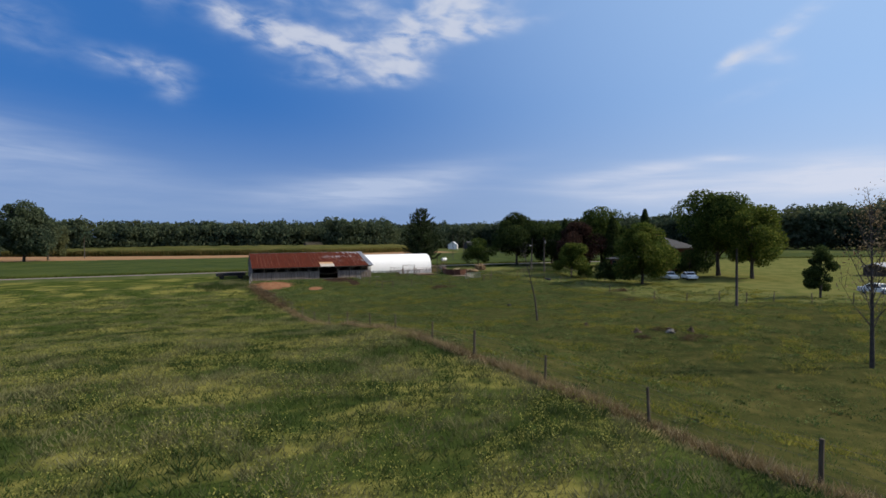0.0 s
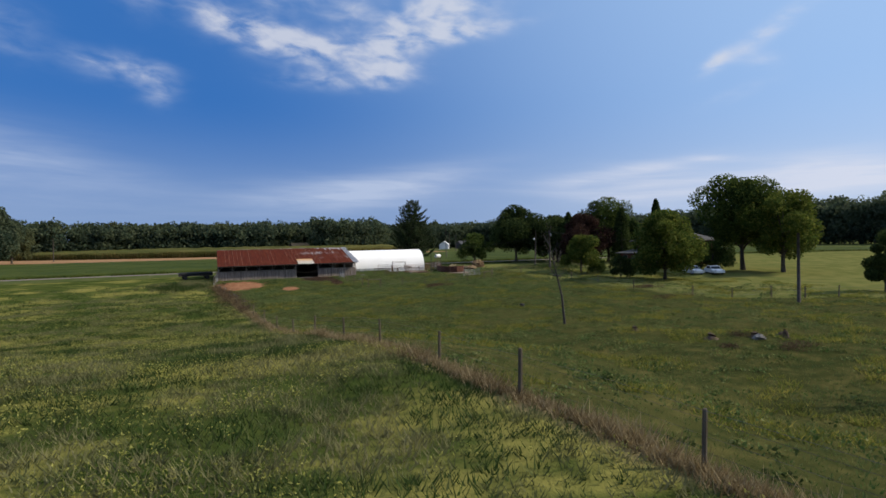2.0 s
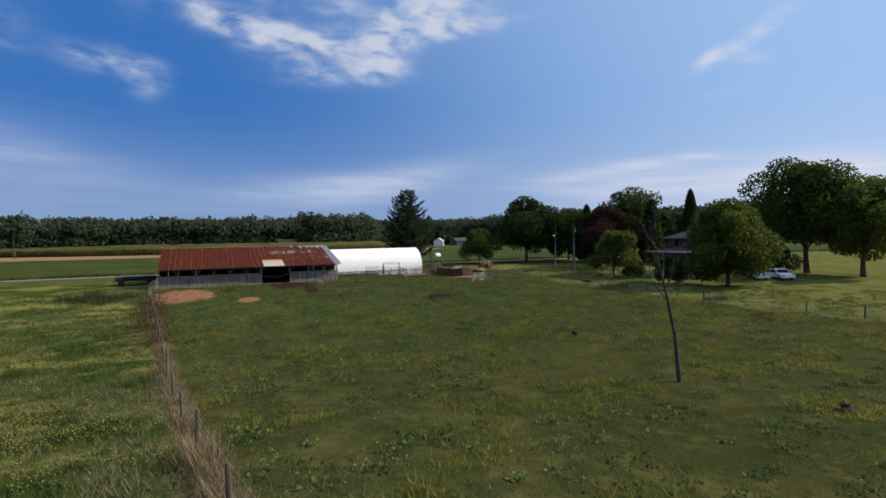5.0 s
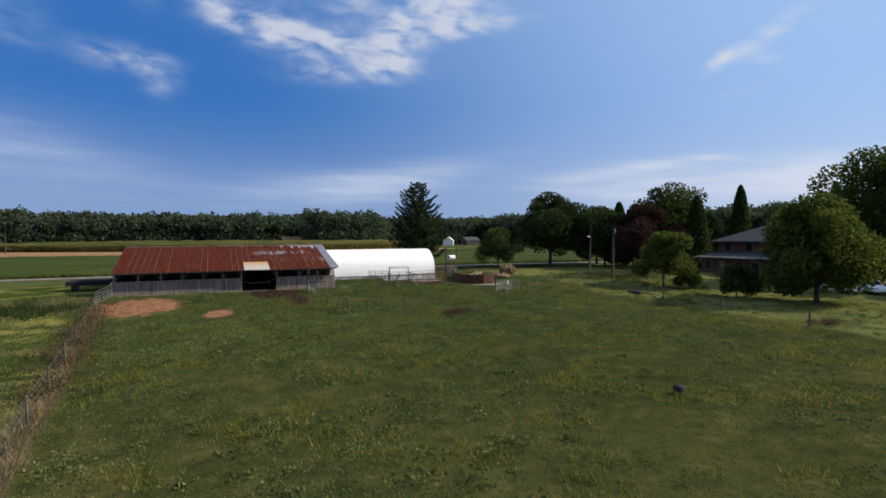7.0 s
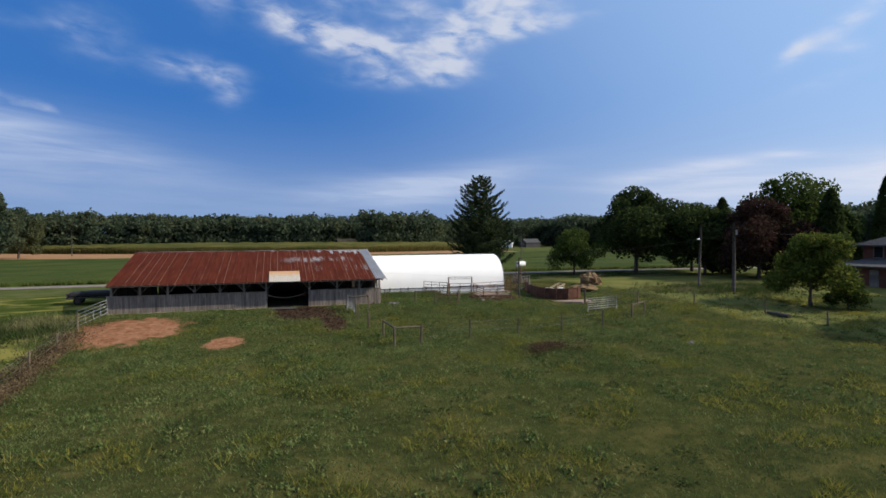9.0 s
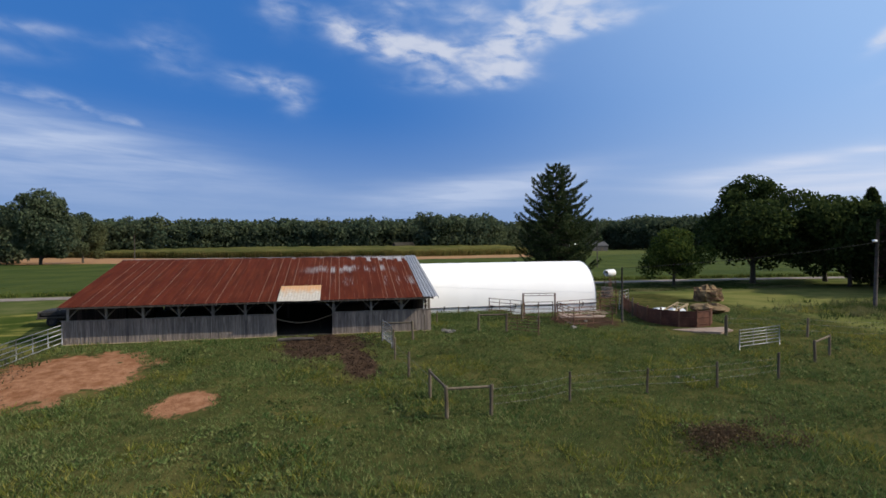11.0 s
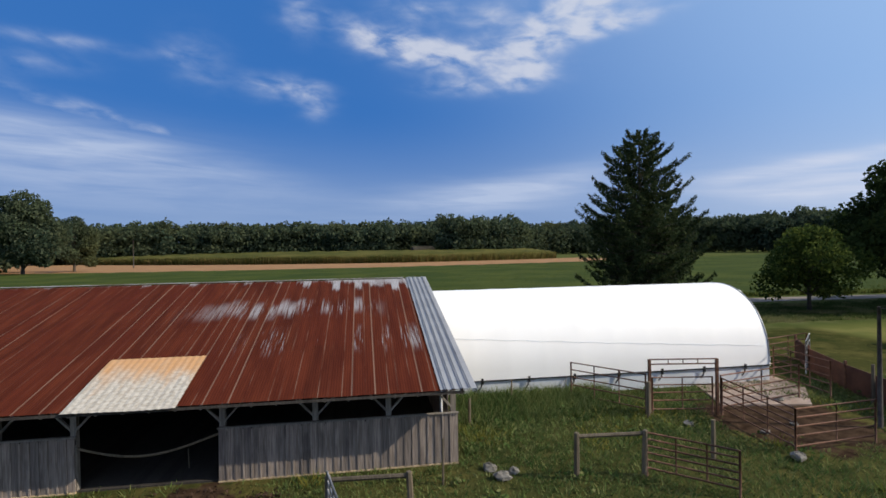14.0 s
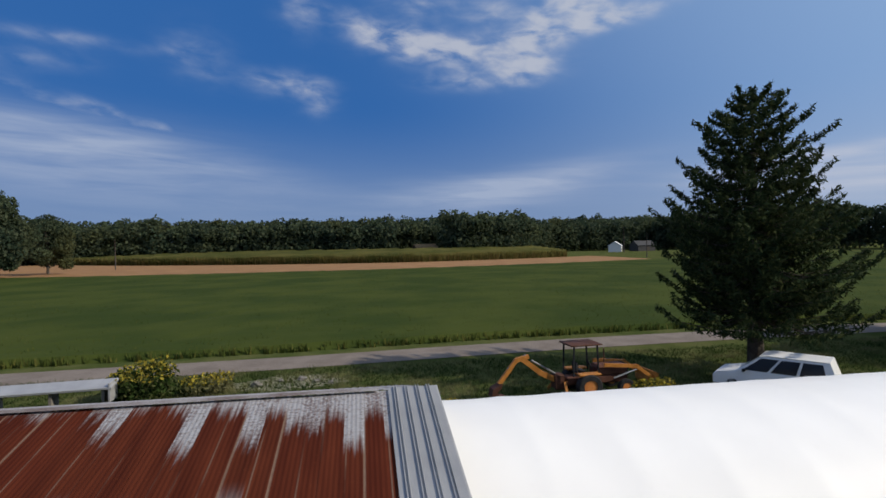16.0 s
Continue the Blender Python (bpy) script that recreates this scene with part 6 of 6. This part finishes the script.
def meadow():
    rng = np.random.default_rng(301)
    x, y = scatter(rng, 150000, -75, 2, -118, -2)
    keep = (x < -12.92 - 0.1035 * y - 0.35) & (rng.uniform(0, 1, len(x)) < np.clip(1.35 - np.hypot(x + 12, (y + 88) * 0.9) / 62, 0.10, 1)) & ~bare(x, y)
    x, y = x[keep], y[keep]
    h = 0.12 + 0.26 * wave(x, y, 0.55, 0.4) * wave(x, y, 1.9, 1.4) + 0.10 * rng.uniform(0, 1, len(x))
    ob = thing("meadow_grass", raw_mesh("meadow_grass", blades(rng, x, y, h, 0.26, 7, 0.020, 0.75), 3, MAT["hay"]), None, "tall uncut meadow grass in uneven clumps", "grass", kind="stuff")
    pick = rng.uniform(0, 1, len(x)) < np.clip(2.4 * (wave(x, y, 0.27, 1.9) * wave(x, y, 0.9, 0.2) - 0.14), 0.02, 0.6)
    fx, fy, fh = x[pick], y[pick], h[pick]
    part("seed_heads", raw_mesh("seed_heads", leaves(rng, np.repeat(np.stack([fx, fy, ground_z(fx, fy) + fh], 1), 9, 0) + rng.normal(0, (0.14, 0.14, 0.08), (len(fx) * 9, 3)), 0.036, 0.4), 4, MAT["seed"]), None, ob, "pale yellow flowering stems")


def pasture():
    rng = np.random.default_rng(302)
    x, y = scatter(rng, 120000, -14, 62, -92, 4.5)
    keep = (x > -12.92 - 0.1035 * y + 0.3) & ~bare(x, y) & (rng.uniform(0, 1, len(x)) < np.clip(1.25 - np.hypot(x - 8, (y + 30) * 0.55) / 50, 0.12, 1))
    x, y = x[keep], y[keep]
    h = 0.05 + 0.10 * wave(x, y, 0.8, 2.2) * rng.uniform(0.4, 1, len(x))
    thing("pasture_grass", raw_mesh("pasture_grass", blades(rng, x, y, h, 0.20, 6, 0.018, 0.6), 3, MAT["grass"]), None, "short grazed pasture grass", "grass", kind="stuff")
    x, y = scatter(rng, 64000, -13, 40, -56, 5.8)
    keep = (x > -12.92 - 0.1035 * y + 0.3) & ~bare(x, y) & (rng.uniform(0, 1, len(x)) < np.clip((y + 54) / 38, 0, 1) * np.clip((40 - x) / 14, 0, 1))
    x, y = x[keep], y[keep]
    h = (0.5 + 0.5 * np.clip((y + 50) / 36, 0, 1)) * (0.07 + 0.20 * wave(x, y, 1.1, 0.7) * wave(x, y, 0.37, 2.0) + 0.06 * rng.uniform(0, 1, len(x)))
    thing("pasture_grass", raw_mesh("pasture_grass", blades(rng, x, y, h, 0.24, 9, 0.02, 0.8), 3, MAT["grass"]), None, "lusher pasture grass near the barn", "grass", kind="stuff")
    x, y = scatter(rng, 42000, -14, 62, -92, 4.5)
    keep = (x > -12.92 - 0.1035 * y + 0.4) & ~bare(x, y) & (wave(x, y, 0.42, 0.9) * wave(x, y, 0.95, 3.1) > 0.35)
    x, y = x[keep], y[keep]
    h = 0.16 + 0.20 * rng.uniform(0, 1, len(x)) ** 1.5
    thing("grass_tufts", raw_mesh("grass_tufts", blades(rng, x, y, h, 0.24, 12, 0.02, 0.75), 3, MAT["tuft"]), None, "yellowing ungrazed tufts in the pasture", "grass", kind="stuff")
    # low weeds in clumps that stand up from the sward and throw small shadows
    for count, wide, tall, mat, label, seed in ((2600, 0.26, 0.07, "grass", "low broad-leaved weeds in the pasture", 5), (1000, 0.34, 0.12, "weed", "dark dock and thistle clumps in the pasture", 6)):
        rng = np.random.default_rng(310 + seed)
        x, y = scatter(rng, count, -14, 58, -88, 4.5)
        keep = (x > -12.92 - 0.1035 * y + 0.6) & ~bare(x, y) & (wave(x, y, 0.31, seed) * wave(x, y, 0.8, 1.0 + seed) > 0.16)
        x, y = x[keep], y[keep]
        size = rng.uniform(0.5, 1.4, len(x))
        k = 34
        rad = np.repeat(size, k)[:, None]
        c = np.repeat(np.stack([x, y, ground_z(x, y) + 0.04], 1), k, 0) + np.abs(rng.normal(0, 1, (len(x) * k, 3))) * (0, 0, tall) * rad + rng.normal(0, 1, (len(x) * k, 3)) * (wide, wide, 0.0) * rad
        thing("broadleaf_weeds", raw_mesh("broadleaf_weeds", leaves(rng, c, 0.06, 0.6), 4, MAT[mat]), None, label, "weeds", kind="stuff")


def rough_edges():
    rng = np.random.default_rng(303)
    y = rng.uniform(-110, -7, 6500)
    x = -12.92 - 0.1035 * y + rng.normal(0.05, 0.19, len(y))
    thing("dead_grass", raw_mesh("dead_grass", blades(rng, x, y, (0.20 + 0.40 * rng.uniform(0, 1, len(y)) ** 2) * (0.45 + 0.75 * wave(x, y, 0.9, 0.5)), 0.2, 8, 0.015, 0.6), 3, MAT["dead"]), None, "pale dead grass along the wire fence", "grass", kind="stuff")
    x, y = rng.uniform(10.6, 17.0, 2600), 5.8 - np.abs(rng.normal(0, 1.2, 2600))
    keep = ~bare(x, y)
    x, y = x[keep], y[keep]
    thing("tall_weeds", raw_mesh("tall_weeds", blades(rng, x, y, 0.2 + 0.4 * rng.uniform(0, 1, len(x)) * np.clip((y - 2.0) / 3, 0.2, 1), 0.2, 9, 0.02, 0.6), 3, MAT["grass"]), None, "tall rank weeds along the shelter skirt", "weeds", kind="stuff")
    x, y = np.concatenate([rng.normal(50, 4.0, 1800), rng.normal(-16.5, 2.2, 700)]), np.concatenate([rng.normal(0, 2.6, 1800), rng.normal(-5, 2.2, 700)])
    thing("tall_weeds", raw_mesh("tall_weeds", blades(rng, x, y, 0.25 + 0.45 * rng.uniform(0, 1, len(x)), 0.3, 8, 0.03, 0.5), 3, MAT["hay"]), None, "tall pale weeds along the yard edge", "weeds", kind="stuff")
    x, y = rng.uniform(-12, 60, 16000), rng.uniform(20.5, 31.6, 16000)
    thing("verge_grass", raw_mesh("verge_grass", blades(rng, x, y, 0.10 + 0.22 * rng.uniform(0, 1, len(x)) ** 2, 0.22, 7, 0.022, 0.6), 3, MAT["hay"]), None, "rough green verge grass behind the sheds", "grass", kind="stuff")
    y = rng.uniform(-34, -6, 60)
    c = []
    for k in range(26):
        bx, by = rng.normal(17.0, 1.1), rng.normal(-19.2, 0.6)
        c.append(rng.normal(0, 1, (120, 3)) * np.array([0.3, 0.3, 0.12]) + np.array([bx, by, gz(bx, by) + 0.2]))
    for hx, hy, wide, tall, m in ((40.6, -35.1, 1.3, 0.35, 30), (16.9, -70.2, 0.6, 0.22, 10), (13.6, -68.5, 0.4, 0.15, 6), (35.9, -43.8, 1.6, 0.18, 16), (17.4, -66.9, 0.7, 0.2, 8)):
        for k in range(m):
            bx, by = rng.normal(hx, wide), rng.normal(hy, wide * 0.5)
            c.append(rng.normal(0, 1, (70, 3)) * np.array([0.25, 0.25, tall * 0.45]) + np.array([bx, by, gz(bx, by) + tall * 0.6]))
    for yy in y:
        xx = -12.92 - 0.1035 * yy + rng.normal(0, 0.5)
        k = rng.normal(0, 1, (160, 3)) * np.array([0.4, 0.4, 0.2])
        c.append(k + np.array([xx, yy, gz(xx, yy) + 0.35]))
    thing("brambles", raw_mesh("brambles", leaves(rng, np.concatenate(c), 0.045, 0.5), 4, MAT["bramble"]), None, "brownish brambles grown through the fence", "weeds", kind="stuff")


def clods():
    rng = np.random.default_rng(304)
    x, y = scatter(rng, 6000, -0.5, 7.5, -11.5, -0.4)
    j = rng.uniform(0, 1.4, len(x)) * (0.5 + wave(x, y, 2.3, 0.3))
    keep = (((x - 3.0) / 3.0) ** 2 + ((y + 3.2) / 3.6) ** 2 < j) | (((x - 4.9) / 1.0) ** 2 + ((y + 6.6) / 3.2) ** 2 < j)
    x, y = x[keep], y[keep]
    c = np.stack([x, y, ground_z(x, y) + 0.03 + 0.05 * rng.uniform(0, 1, len(x))], 1)
    thing("mud_clods", raw_mesh("mud_clods", leaves(rng, c, 0.045, 0.9), 4, MAT["mud"]), None, "broken clods of trampled mud before the barn", "mud", kind="stuff")


meadow()
clods()
pasture()
rough_edges()
